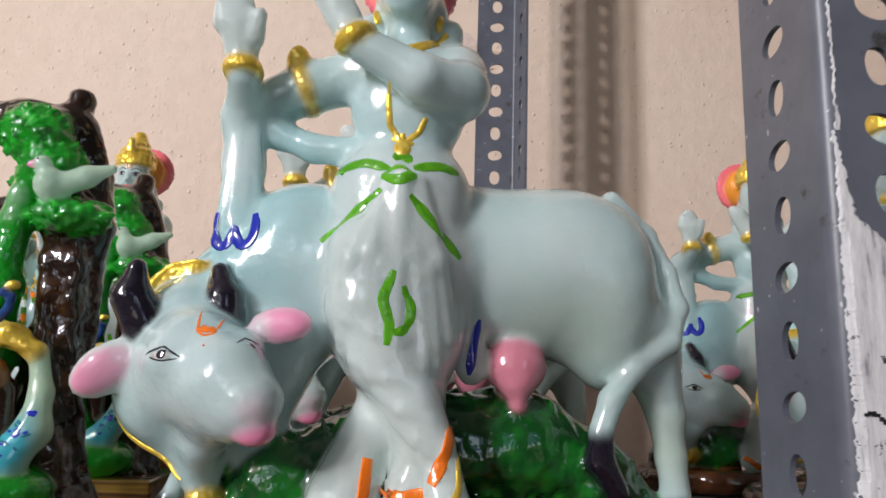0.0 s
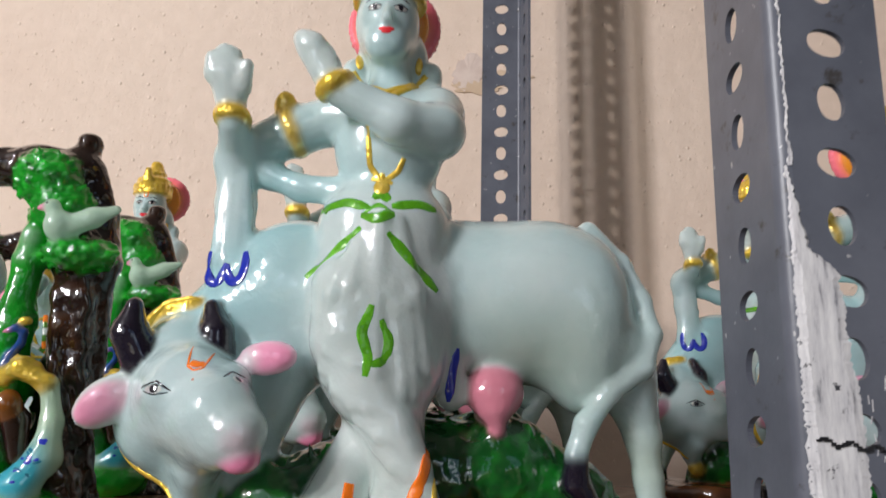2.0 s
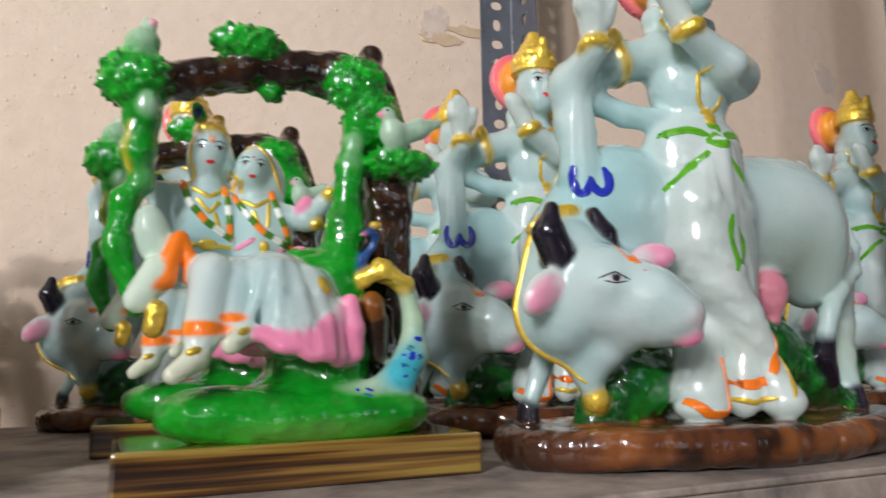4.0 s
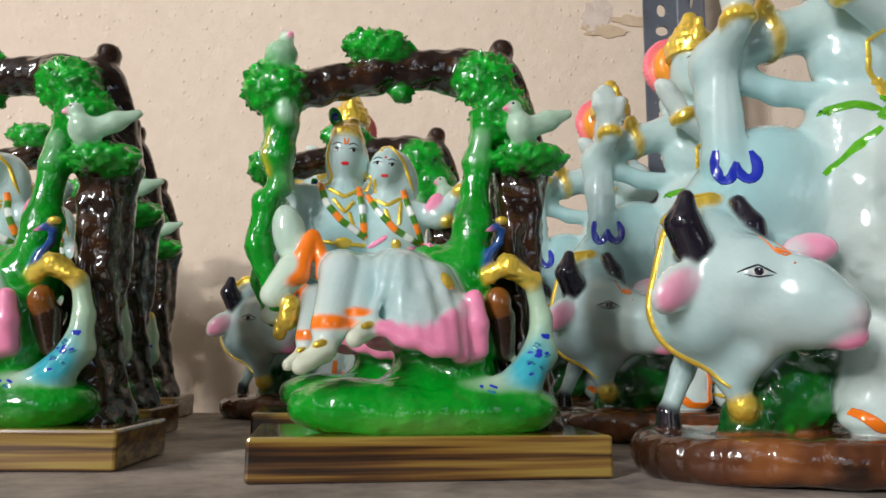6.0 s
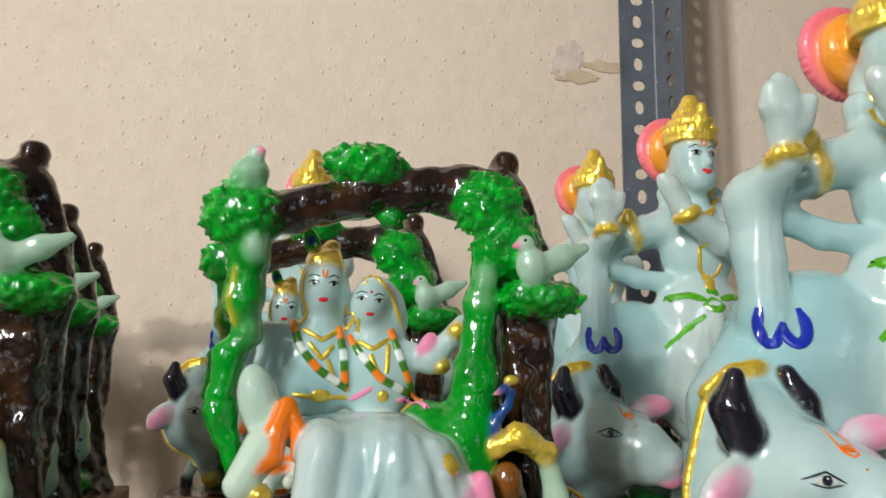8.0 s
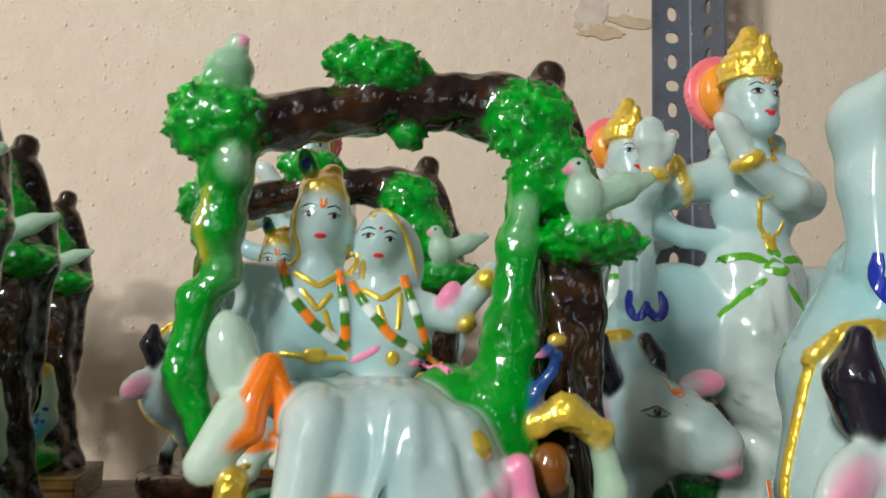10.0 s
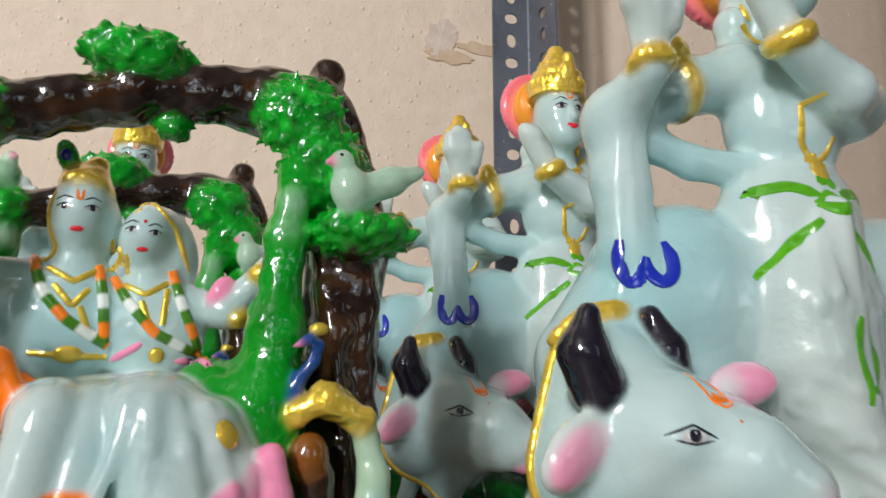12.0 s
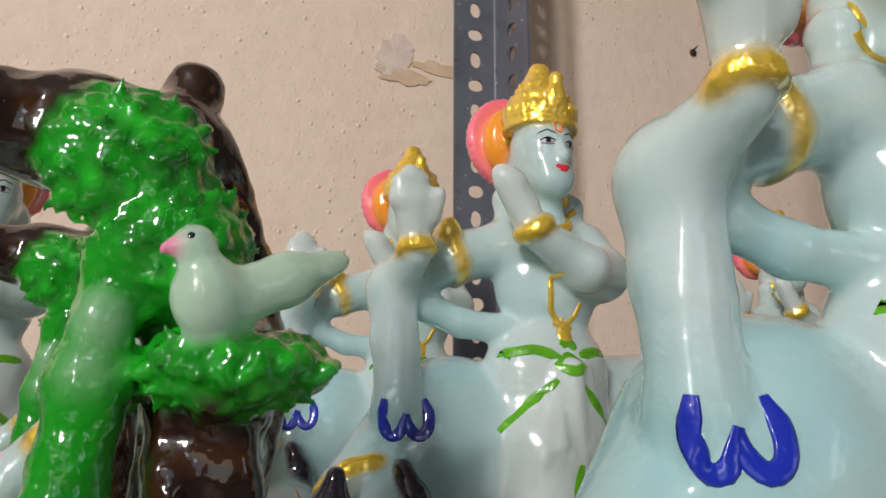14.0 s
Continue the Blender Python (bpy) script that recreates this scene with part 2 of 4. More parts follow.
# ---- slotted angle posts ----
def plate_with_holes(start, width, z_lo, z_hi, pitch, first, thick):
    """A steel strip in the xz plane from x = start to width, with alternating oval slots; the thickness goes to +y."""
    bm = bmesh.new()
    cx, n_side = width * 0.52, 24

    def rim(z, tall):
        rx, rz, lean = (0.0047, 0.0066, 0.12) if tall else (0.0067, 0.0049, -0.28)
        cs, sn = math.cos(lean), math.sin(lean)
        pts = []
        for k in range(n_side):
            a = 2 * math.pi * k / n_side
            u, w = (q * abs(q) ** -0.07 if q else 0.0 for q in (math.cos(a), math.sin(a)))
            pts.append((cx + rx * u * cs - rz * w * sn, z + rx * u * sn + rz * w * cs))
        return pts

    def square(z0, z1):
        pts = []
        zc, hw, hz = (z0 + z1) / 2, (width - start) / 2, (z1 - z0) / 2
        for k in range(n_side):
            a = 2 * math.pi * k / n_side
            ca, sa = math.cos(a), math.sin(a)
            s = max(abs(ca), abs(sa))
            x = (width + start) / 2 + hw * ca / s
            pts.append((x, zc + hz * sa / s))
        return pts

    z, tall = first - pitch * math.floor((first - z_lo) / pitch), True
    front_back = (0.0, thick)
    while z - pitch / 2 < z_hi:
        inner, outer = rim(z, tall), square(z - pitch / 2, z + pitch / 2)
        rings = [[bm.verts.new((x, y, zz)) for x, zz in pts] for y in front_back for pts in (outer, inner)]
        (fo, fi, bo, bi) = rings
        for k in range(n_side):
            j = (k + 1) % n_side
            bm.faces.new((fo[k], fo[j], fi[j], fi[k]))
            bm.faces.new((bo[j], bo[k], bi[k], bi[j]))
            bm.faces.new((fi[k], fi[j], bi[j], bi[k]))
            if abs(outer[k][0] - outer[j][0]) < 1e-6:
                bm.faces.new((fo[j], fo[k], bo[k], bo[j]))
        z += pitch
        tall = not tall
    bmesh.ops.remove_doubles(bm, verts=bm.verts, dist=1e-5)
    bmesh.ops.recalc_face_normals(bm, faces=bm.faces)
    return bm


def post(x, y, front_dir, side_dir, first, label):
    """An upright of slotted angle with its corner at (x, y): one leaf along x, one along y, joined by a rounded corner."""
    root = new("shelf_post")
    root.location = (x, y, 0)
    tagged(root, label, "shelf post", group="uprights of the shelf")
    w, t = 0.0385, 0.0022
    bend = 0.005
    bm = plate_with_holes(bend, w, -0.9, 0.9, 0.0212, first, t)
    bm.transform(Matrix.Diagonal((front_dir, -1.0 if side_dir < 0 else 1.0, 1, 1)))
    bmesh.ops.recalc_face_normals(bm, faces=bm.faces)
    part("front_leaf", bm, STEEL, root)
    bm = plate_with_holes(bend - 0.0024, 0.0475 - 0.0026, -0.9, 0.9, 0.0212, first - 0.002, t)
    bm.transform(Matrix.Translation((0, side_dir * 0.0024, 0)) @ Matrix.Diagonal((1.0, side_dir, 1, 1)) @ Matrix(((0, front_dir, 0, 0), (1, 0, 0, 0), (0, 0, 1, 0), (0, 0, 0, 1))))
    bmesh.ops.recalc_face_normals(bm, faces=bm.faces)
    part("side_leaf", bm, STEEL, root)
    bm = bmesh.new()
    steps, heights = 8, (-0.9, 0.9)
    arcs = [[[bm.verts.new((front_dir * (bend + rad * math.cos(a)), side_dir * (bend + rad * math.sin(a)), z)) for a in [math.pi * (1 + 0.5 * k / steps) for k in range(steps + 1)]] for z in heights] for rad in (bend, bend - t)]
    for low, high in arcs:
        for k in range(steps):
            bm.faces.new((low[k], low[k + 1], high[k + 1], high[k]))
    bmesh.ops.recalc_face_normals(bm, faces=bm.faces)
    part("rolled_corner", bm, STEEL, root, smooth=True)
    return root


front_post = post(0.187, 0.2, 1, 1, 0.194, "grey-blue slotted angle post with white paint smear")
back_post = post(0.178, 0.632, -1, -1, 0.344, "grey-blue slotted angle post standing near the wall")


def smear(post_ob, x0, x1, z_top, z_bot, seed, steps):
    """A thin ragged film of paint over the rolled corner and the front leaf, broadening downwards in steps."""
    rnd = random.Random(seed)
    bm = bmesh.new()
    nz, across = 190, 6

    def face(x):
        return 0.005 - math.sqrt(max(0.0, 0.005**2 - (0.005 - x) ** 2)) if x < 0.005 else 0.0

    rows = []
    for i in range(nz + 1):
        z = z_top + (z_bot - z_top) * i / nz
        grow = float(np.interp(i / nz, *steps))
        a = x0 + rnd.uniform(0, 0.0009) + 0.0006 * noise.noise((z * 160, seed, 4))
        b = x0 + (x1 - x0) * grow + 0.0016 * noise.noise((z * 120, seed, 0)) + rnd.uniform(-0.0006, 0.0006)
        b = max(b, a + 0.0005)
        xs = [a + (b - a) * k / across for k in range(across + 1)]
        rows.append([bm.verts.new((x, face(x) - (0.0005 if 0 < k < across else 0.0001), z)) for k, x in enumerate(xs)])
    for p, q in zip(rows, rows[1:]):
        for k in range(across):
            bm.faces.new((p[k], p[k + 1], q[k + 1], q[k]))
    bmesh.ops.recalc_face_normals(bm, faces=bm.faces)
    return part("paint_smear", bm, SMEAR, post_ob, "brushed white paint film, scratched")


smear(front_post, 0.0022, 0.0225, 0.15, -0.02, 3, ([0, 0.1, 0.16, 0.2, 0.45, 1], [0.04, 0.2, 0.3, 0.72, 0.92, 1.0]))
smear(front_post, 0.0032, 0.0056, 0.36, 0.15, 5, ([0, 0.3, 0.6, 1], [0.3, 0.55, 0.2, 0.5]))
bm = bmesh.new()
for k in range(26):
    x = 0.0052 + 0.0286 * k / 25
    z = 0.0635 + 0.0009 * math.sin(k * 0.9) - 0.0035 * (k / 25)
    box_bm(bm, (x, -0.0009, z - 0.0005 - 0.0003 * (k % 3)), (x + 0.0015, -0.0006, z + 0.0004))
part("ink_line", bm, DARK, front_post, "wavering black marker line")

rnd = random.Random(21)
bm = bmesh.new()
for k in range(22):
    x, z = rnd.uniform(0.012, 0.036), rnd.uniform(0.055, 0.09)
    dx, dz = rnd.uniform(-0.0006, 0.0006), rnd.uniform(0.001, 0.0045)
    vs = [bm.verts.new((x + a, -0.0003, z + b)) for a, b in ((0, 0), (0.0004, 0), (0.0004 + dx, dz), (dx, dz))]
    bm.faces.new(vs)
tagged(part("scratches", bm, SMEAR, front_post, "short white scratches"), kind="stuff")


# ---- shelf boards ----
def shelf_board(x0, x1, y0, y1, label):
    root = new("shelf")
    tagged(root, label, "shelf", group="shelf boards")
    bm = bmesh.new()
    box_bm(bm, (x0, y0, -0.003), (x1, y1, 0.0), 0.0008)
    part("tray", bm, SHELF, root)
    bm = bmesh.new()
    box_bm(bm, (x0, y0, -0.032), (x1, y0 + 0.0025, -0.0034), 0.0006)
    part("front_lip", bm, SHELF, root)
    bm = bmesh.new()
    box_bm(bm, (x0, y1 - 0.0025, -0.032), (x1, y1, -0.0034), 0.0006)
    part("back_lip", bm, SHELF, root)
    return root


shelf_board(-1.2, 0.1865, 0.2125, 0.66, "dusty beige painted metal shelf tray")
shelf_board(0.1925, 1.2, 0.2125, 0.66, "dusty beige painted metal shelf tray of the next bay")


# ---- sculpting: painted resin figurines, blended from simple forms in millimetres ----
TABLE = np.random.RandomState(7).rand(32, 32, 32).astype(np.float32)


def lump(p, size, octaves=2):
    """Smooth random relief, -1 to 1, with lumps of about that size."""
    total, amp, norm = 0.0, 1.0, 0.0
    for o in range(octaves):
        q = p / size * 2**o + 11.3 * o
        i = np.floor(q).astype(int)
        f = (q - i).astype(np.float32)
        f = f * f * (3 - 2 * f)
        acc = 0.0
        for dx in (0, 1):
            for dy in (0, 1):
                for dz in (0, 1):
                    w = (f[..., 0] if dx else 1 - f[..., 0]) * (f[..., 1] if dy else 1 - f[..., 1]) * (f[..., 2] if dz else 1 - f[..., 2])
                    acc = acc + w * TABLE[(i[..., 0] + dx) % 32, (i[..., 1] + dy) % 32, (i[..., 2] + dz) % 32]
        total, norm, amp = total + amp * (acc * 2 - 1), norm + amp, amp * 0.5
    return total / norm


class Sculpt:
    def __init__(self, lo, hi, h):
        self.lo, self.h = np.array(lo, float), h
        self.n = (np.ceil((np.array(hi, float) - self.lo) / h)).astype(int) + 1
        self.d = np.full(self.n, 30.0, np.float32)
        self.c = np.zeros((*self.n, 4), np.float32)
        self.extra = []
        self.shift = np.zeros(3)

    def local(self, lo, hi):
        a = np.clip(np.floor((np.array(lo) - self.lo) / self.h).astype(int), 0, self.n - 1)
        b = np.clip(np.ceil((np.array(hi) - self.lo) / self.h).astype(int) + 1, 1, self.n)
        s = tuple(slice(i, j) for i, j in zip(a, b))
        p = np.stack(np.meshgrid(*[self.lo[k] + self.h * np.arange(a[k], b[k]) for k in range(3)], indexing="ij"), -1)
        return s, p

    def add(self, lo, hi, fn, col, k=3.0, gilt=0.0, rough=0.0, size=6.0, tint=1.2):
        pad = k + 4 * self.h + rough
        s, p = self.local(np.array(lo) - pad, np.array(hi) + pad)
        if 0 in p.shape:
            return
        d = fn(p).astype(np.float32)
        if rough:
            d = d - rough * lump(p, size)
        old = self.d[s].copy()
        w = np.clip(0.5 + 0.5 * (old - d) / max(k, 0.01), 0, 1)
        self.d[s] = old * (1 - w) + d * w - k * w * (1 - w)
        wc = np.clip(0.5 + 0.5 * (old - d) / max(tint, 0.01), 0, 1)[..., None]
        self.c[s] = self.c[s] * (1 - wc) + np.array((*col, gilt), np.float32) * wc

    def ell(self, c, r, col, turn=(0, 0, 0), **kw):
        c, r = np.array(c, float) + self.shift, np.array(r, float)
        m = np.array(Euler([radians(a) for a in turn]).to_matrix())
        big = np.full(3, r.max()) if any(turn) else r

        def fn(p):
            q = (p - c) @ m
            k0 = np.linalg.norm(q / r, axis=-1)
            k1 = np.linalg.norm(q / (r * r), axis=-1)
            return k0 * (k0 - 1) / np.maximum(k1, 1e-6)

        self.add(c - big, c + big, fn, col, **kw)

    def cap(self, a, b, ra, rb, col, flat=1.0, **kw):
        """A rod with rounded ends, thinner along y where flat is over 1."""
        a, b = np.array(a, float) + self.shift, np.array(b, float) + self.shift
        stretch = np.array((1.0, flat, 1.0))

        def fn(p):
            q, ab = (p - a) * stretch, (b - a) * stretch
            t = np.clip((q @ ab) / (ab @ ab), 0, 1)
            return (np.linalg.norm(q - t[..., None] * ab, axis=-1) - (ra + (rb - ra) * t)) / (1 + 0.5 * (flat - 1))

        r = max(ra, rb)
        self.add(np.minimum(a, b) - r, np.maximum(a, b) + r, fn, col, **kw)

    def chain(self, pts, radii, col, **kw):
        for (a, b), (ra, rb) in zip(zip(pts, pts[1:]), zip(radii, radii[1:])):
            self.cap(a, b, ra, rb, col, **kw)

    def ring(self, c, r, thick, col, turn=(0, 0, 0), squash=1.0, **kw):
        c = np.array(c, float)
        m = np.array(Euler([radians(a) for a in turn]).to_matrix())

        def fn(p):
            q = (p - c) @ m
            u = np.sqrt(q[..., 0] ** 2 + (q[..., 1] / squash) ** 2) - r
            return np.sqrt(u * u + (q[..., 2] * 0.7) ** 2) - thick

        self.add(c - r - 2 * thick, c + r + 2 * thick, fn, col, **kw)

    def clump(self, c, r, count, size, cols, seed, k=0.5):
        """A tuft of small leafy knobs over an ellipsoid."""
        rnd = random.Random(seed)
        c, r = np.array(c, float), np.array(r, float)
        self.ell(c, r * 0.9, cols[0], k=3.0, rough=1.0, size=4.0)
        for _ in range(count):
            v = np.array([rnd.gauss(0, 1) for _ in range(3)])
            v /= np.linalg.norm(v)
            s = size * rnd.uniform(0.5, 1.1)
            base = np.array(rnd.choice(cols)) * rnd.uniform(0.8, 1.15)
            at = c + v * r * rnd.uniform(0.8, 0.97)
            if rnd.random() < 0.5:
                self.ell(at, (s, s, s * 0.62), base, turn=(rnd.uniform(-50, 50), rnd.uniform(-50, 50), 0), k=k, tint=0.8)
            else:
                way = v + np.array([rnd.gauss(0, 0.5) for _ in range(3)])
                self.cap(at - way * 0.5 * s, at + way * 0.75 * s, s * 0.8, 0.6, base, k=k, tint=0.8)

    def sample(self, p):
        q = np.clip((p - self.lo) / self.h, 0, self.n - 1.001)
        i = q.astype(int)
        f = q - i
        out = 0.0
        for dx in (0, 1):
            for dy in (0, 1):
                for dz in (0, 1):
                    w = (f[:, 0] if dx else 1 - f[:, 0]) * (f[:, 1] if dy else 1 - f[:, 1]) * (f[:, 2] if dz else 1 - f[:, 2])
                    out = out + w * self.d[i[:, 0] + dx, i[:, 1] + dy, i[:, 2] + dz]
        return out

    def grad(self, p):
        e = self.h
        g = np.stack([self.sample(p + d) - self.sample(p - d) for d in np.eye(3) * e], -1)
        return g / np.maximum(np.linalg.norm(g, axis=-1, keepdims=True), 1e-6)

    def settle(self, pts, way=None):
        """Points laid onto the surface: to the nearest place, or along a direction from outside."""
        p = np.array(pts, float)
        if way is not None:
            w = np.array(way, float)
            w /= np.linalg.norm(w)
            p = p - w * 60
            given, p = p + w * 60, p
            for _ in range(90):
                p = p + w * np.clip(self.sample(p), -1.5, 2.5)[:, None]
            # a point that slipped past the form goes to the nearest place instead
            far = np.linalg.norm(p - given, axis=1) > 11
            if far.any():
                p[far] = self.settle(given[far])
        else:
            for _ in range(14):
                p = p - self.grad(p) * np.clip(self.sample(p), -3, 3)[:, None] * 0.8
        return p

    def stroke(self, pts, width, col, gilt=0.0, way=None, high=0.35, taper=0.35, dash=None):
        """A brush stroke or raised cord along the surface."""
        pts = np.array(pts, float) + self.shift
        seg = np.linalg.norm(np.diff(pts, axis=0), axis=1)
        s = np.r_[0, np.cumsum(seg)]
        n = max(5, int(s[-1] / max(width * 0.3, 0.3)))
        u = np.linspace(0, s[-1], n)
        p = np.stack([np.interp(u, s, pts[:, k]) for k in range(3)], -1)
        for _ in range(2):
            p[1:-1] = (p[:-2] + 2 * p[1:-1] + p[2:]) / 4
        p = self.settle(p, way)
        nrm = self.grad(p)
        tan = np.gradient(p, axis=0)
        tan /= np.maximum(np.linalg.norm(tan, axis=1, keepdims=True), 1e-6)
        side = np.cross(nrm, tan)
        side /= np.maximum(np.linalg.norm(side, axis=1, keepdims=True), 1e-6)
        f = np.linspace(0, 1, n)
        w = width / 2 * np.minimum(1, taper + (1 - taper) * np.minimum(f, 1 - f) * 6)
        m = 8
        rows = []
        for k in range(m):
            a = 2 * math.pi * k / m
            rows.append(p + side * (w * math.cos(a))[:, None] + nrm * (w * high * math.sin(a) * 2)[:, None])
        v = np.stack(rows, 1).reshape(-1, 3)
        i, j = np.meshgrid(np.arange(n - 1), np.arange(m), indexing="ij")
        jj = (j + 1) % m
        quads = np.stack([i * m + j, i * m + jj, (i + 1) * m + jj, (i + 1) * m + j], -1).reshape(-1, 4)
        c = np.tile(np.array((*col, gilt), np.float32), (len(v), 1))
        if dash is not None:
            length, shades = dash
            pick = (u / length).astype(int) % len(shades)
            c = np.repeat(np.array([(*shades[q], 0.0) for q in pick], np.float32), m, axis=0)
        self.extra.append((v, quads, c))

    def dot(self, at, ru, rv, col, gilt=0.0, way=None, high=0.4, spin=0.0):
        """A flat drop of paint on the surface: ru across, rv upwards."""
        p = self.settle([np.array(at) + self.shift], way)
        nrm = self.grad(p)[0]
        p = p[0]
        side = np.cross(nrm, (0, 0, 1.0))
        side = side / max(np.linalg.norm(side), 1e-6)
        up = np.cross(side, nrm)
        up = up if up[2] > 0 else -up
        cs, sn = math.cos(radians(spin)), math.sin(radians(spin))
        side, up = side * cs + up * sn, up * cs - side * sn
        v, quads, m, rings = [], [], 12, 4
        for r in range(rings + 1):
            b = math.pi / 2 * r / rings
            for k in range(m):
                a = 2 * math.pi * k / m
                v.append(p + side * ru * math.cos(a) * math.cos(b) + up * rv * math.sin(a) * math.cos(b) + nrm * (high * math.sin(b) - 0.1))
        for r in range(rings):
            for k in range(m):
                quads.append((r * m + k, r * m + (k + 1) % m, (r + 1) * m + (k + 1) % m, (r + 1) * m + k))
        self.extra.append((np.array(v), np.array(quads), np.tile(np.array((*col, gilt), np.float32), (len(v), 1))))

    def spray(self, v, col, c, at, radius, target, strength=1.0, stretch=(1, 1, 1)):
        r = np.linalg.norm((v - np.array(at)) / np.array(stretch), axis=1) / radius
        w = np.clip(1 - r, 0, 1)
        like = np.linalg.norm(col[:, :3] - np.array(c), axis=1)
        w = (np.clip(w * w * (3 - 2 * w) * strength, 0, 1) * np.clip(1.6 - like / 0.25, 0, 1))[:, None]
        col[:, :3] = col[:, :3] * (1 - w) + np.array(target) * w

    def surface(self):
        d, n, h = self.d, self.n, self.h
        neg = d < 0
        c8 = np.zeros(n - 1, np.uint8)
        offs = [(a, b, c) for a in (0, 1) for b in (0, 1) for c in (0, 1)]
        for a, b, c in offs:
            c8 += neg[a : n[0] - 1 + a, b : n[1] - 1 + b, c : n[2] - 1 + c]
        cells = np.argwhere((c8 > 0) & (c8 < 8))
        ids = np.full(n - 1, -1, int)
        ids[tuple(cells.T)] = np.arange(len(cells))
        corner = {o: d[cells[:, 0] + o[0], cells[:, 1] + o[1], cells[:, 2] + o[2]] for o in offs}
        acc, cnt = np.zeros((len(cells), 3)), np.zeros(len(cells))
        for o in offs:
            for ax in range(3):
                if o[ax] == 0:
                    o2 = tuple(1 if k == ax else o[k] for k in range(3))
                    da, db = corner[o], corner[o2]
                    hit = (da < 0) != (db < 0)
                    t = np.where(hit, da / np.where(hit, da - db, 1), 0)
                    pos = np.tile(np.array(o, float), (len(cells), 1))
                    pos[:, ax] = t
                    acc += pos * hit[:, None]
                    cnt += hit
        v = self.lo + h * (cells + acc / cnt[:, None])
        quads = []
        for ax in range(3):
            b, c = [k for k in range(3) if k != ax]
            s0 = [slice(None)] * 3
            s1 = [slice(None)] * 3
            s0[ax], s1[ax] = slice(0, -1), slice(1, None)
            sign = neg[tuple(s0)].astype(int) - neg[tuple(s1)].astype(int)
            e = np.argwhere(sign != 0)
            e = e[(e[:, b] > 0) & (e[:, c] > 0) & (e[:, b] < n[b] - 1) & (e[:, c] < n[c] - 1)]
            sg = sign[tuple(e.T)]
            q = []
            for db, dc in ((-1, -1), (0, -1), (0, 0), (-1, 0)):
                f = e.copy()
                f[:, b] += db
                f[:, c] += dc
                q.append(ids[tuple(f.T)])
            q = np.stack(q, 1)
            flip = (sg < 0) != (ax == 1)
            q[flip] = q[flip][:, ::-1]
            quads.append(q)
        # even out the grid without shrinking
        faces = np.concatenate(quads)
        e = np.concatenate([faces[:, [a, (a + 1) % 4]] for a in range(4)])
        e = np.concatenate([e, e[:, ::-1]])
        deg = np.maximum(np.bincount(e[:, 0], minlength=len(v)), 1)
        for step in (0.55, -0.5, 0.5, -0.5):
            mean = np.stack([np.bincount(e[:, 0], weights=v[e[:, 1], ax], minlength=len(v)) for ax in range(3)], 1) / deg[:, None]
            v = v + step * (mean - v)
        g = np.clip((v - self.lo) / h, 0, n - 1.001)
        i = g.astype(int)
        f = g - i
        col = np.zeros((len(v), 4), np.float32)
        for a, b, c in offs:
            w = (f[:, 0] if a else 1 - f[:, 0]) * (f[:, 1] if b else 1 - f[:, 1]) * (f[:, 2] if c else 1 - f[:, 2])
            col += w[:, None].astype(np.float32) * self.c[i[:, 0] + a, i[:, 1] + b, i[:, 2] + c]
        return v, np.concatenate(quads), col

    def mesh(self, name, origin, sprays=(), plinth=None):
        v, q, c = self.surface()
        for over, other, size, amount, near in ((EARTH, (0.24, 0.08, 0.022), 16.0, 0.9, 0.035), (EARTH, SOIL, 11.0, 1.0, 0.035), (BARK, (0.09, 0.032, 0.008), 8.0, 0.45, 0.007),
                                                (LEAF, (0.004, 0.12, 0.008), 9.0, 0.6, 0.035), (GRASS, (0.012, 0.22, 0.02), 7.0, 0.6, 0.035), (JADE, MILK, 30.0, 0.4, 0.035)):
            like = np.clip(1.6 - np.linalg.norm(c[:, :3] - np.array(over), axis=1) / near, 0, 1)
            w = (np.clip(lump(v + 3.0, size, 3) * 2.2, 0, 1) * amount * like)[:, None]
            c[:, :3] = c[:, :3] * (1 - w) + np.array(other) * w
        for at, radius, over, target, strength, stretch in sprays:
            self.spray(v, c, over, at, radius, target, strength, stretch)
        vs, qs, cs, base = [v], [q], [c], len(v)
        for ev, eq, ec in self.extra:
            vs.append(ev), qs.append(eq + base), cs.append(ec)
            base += len(ev)
        n_resin = sum(len(x) for x in qs)
        if plinth:
            pv, pf = plinth
            vs.append(pv), cs.append(np.tile(np.array((0.2, 0.12, 0.03, 0.0), np.float32), (len(pv), 1)))
            faces = np.concatenate(qs).tolist() + [[i + base for i in f] for f in pf]
        else:
            faces = np.concatenate(qs).tolist()
        v = (np.concatenate(vs) - np.array(origin)) * 0.001
        c = np.concatenate(cs)
        me = bpy.data.meshes.new(name)
        me.from_pydata(v.tolist(), [], faces)
        for key, kind, values in (("paint", "FLOAT_COLOR", np.c_[c[:, :3], np.ones(len(c))]), ("gilt", "FLOAT", c[:, 3])):
            layer = me.attributes.new(key, kind, "POINT")
            layer.data.foreach_set("color" if kind == "FLOAT_COLOR" else "value", np.ascontiguousarray(values, dtype=np.float32).ravel())
        me.materials.append(RESIN)
        me.materials.append(PLANK)
        slots = np.zeros(len(faces), int)
        slots[n_resin:] = 1
        smooth = np.ones(len(faces), bool)
        smooth[n_resin:] = False
        me.polygons.foreach_set("material_index", slots)
        me.polygons.foreach_set("use_smooth", smooth)
        me.update()
        return me


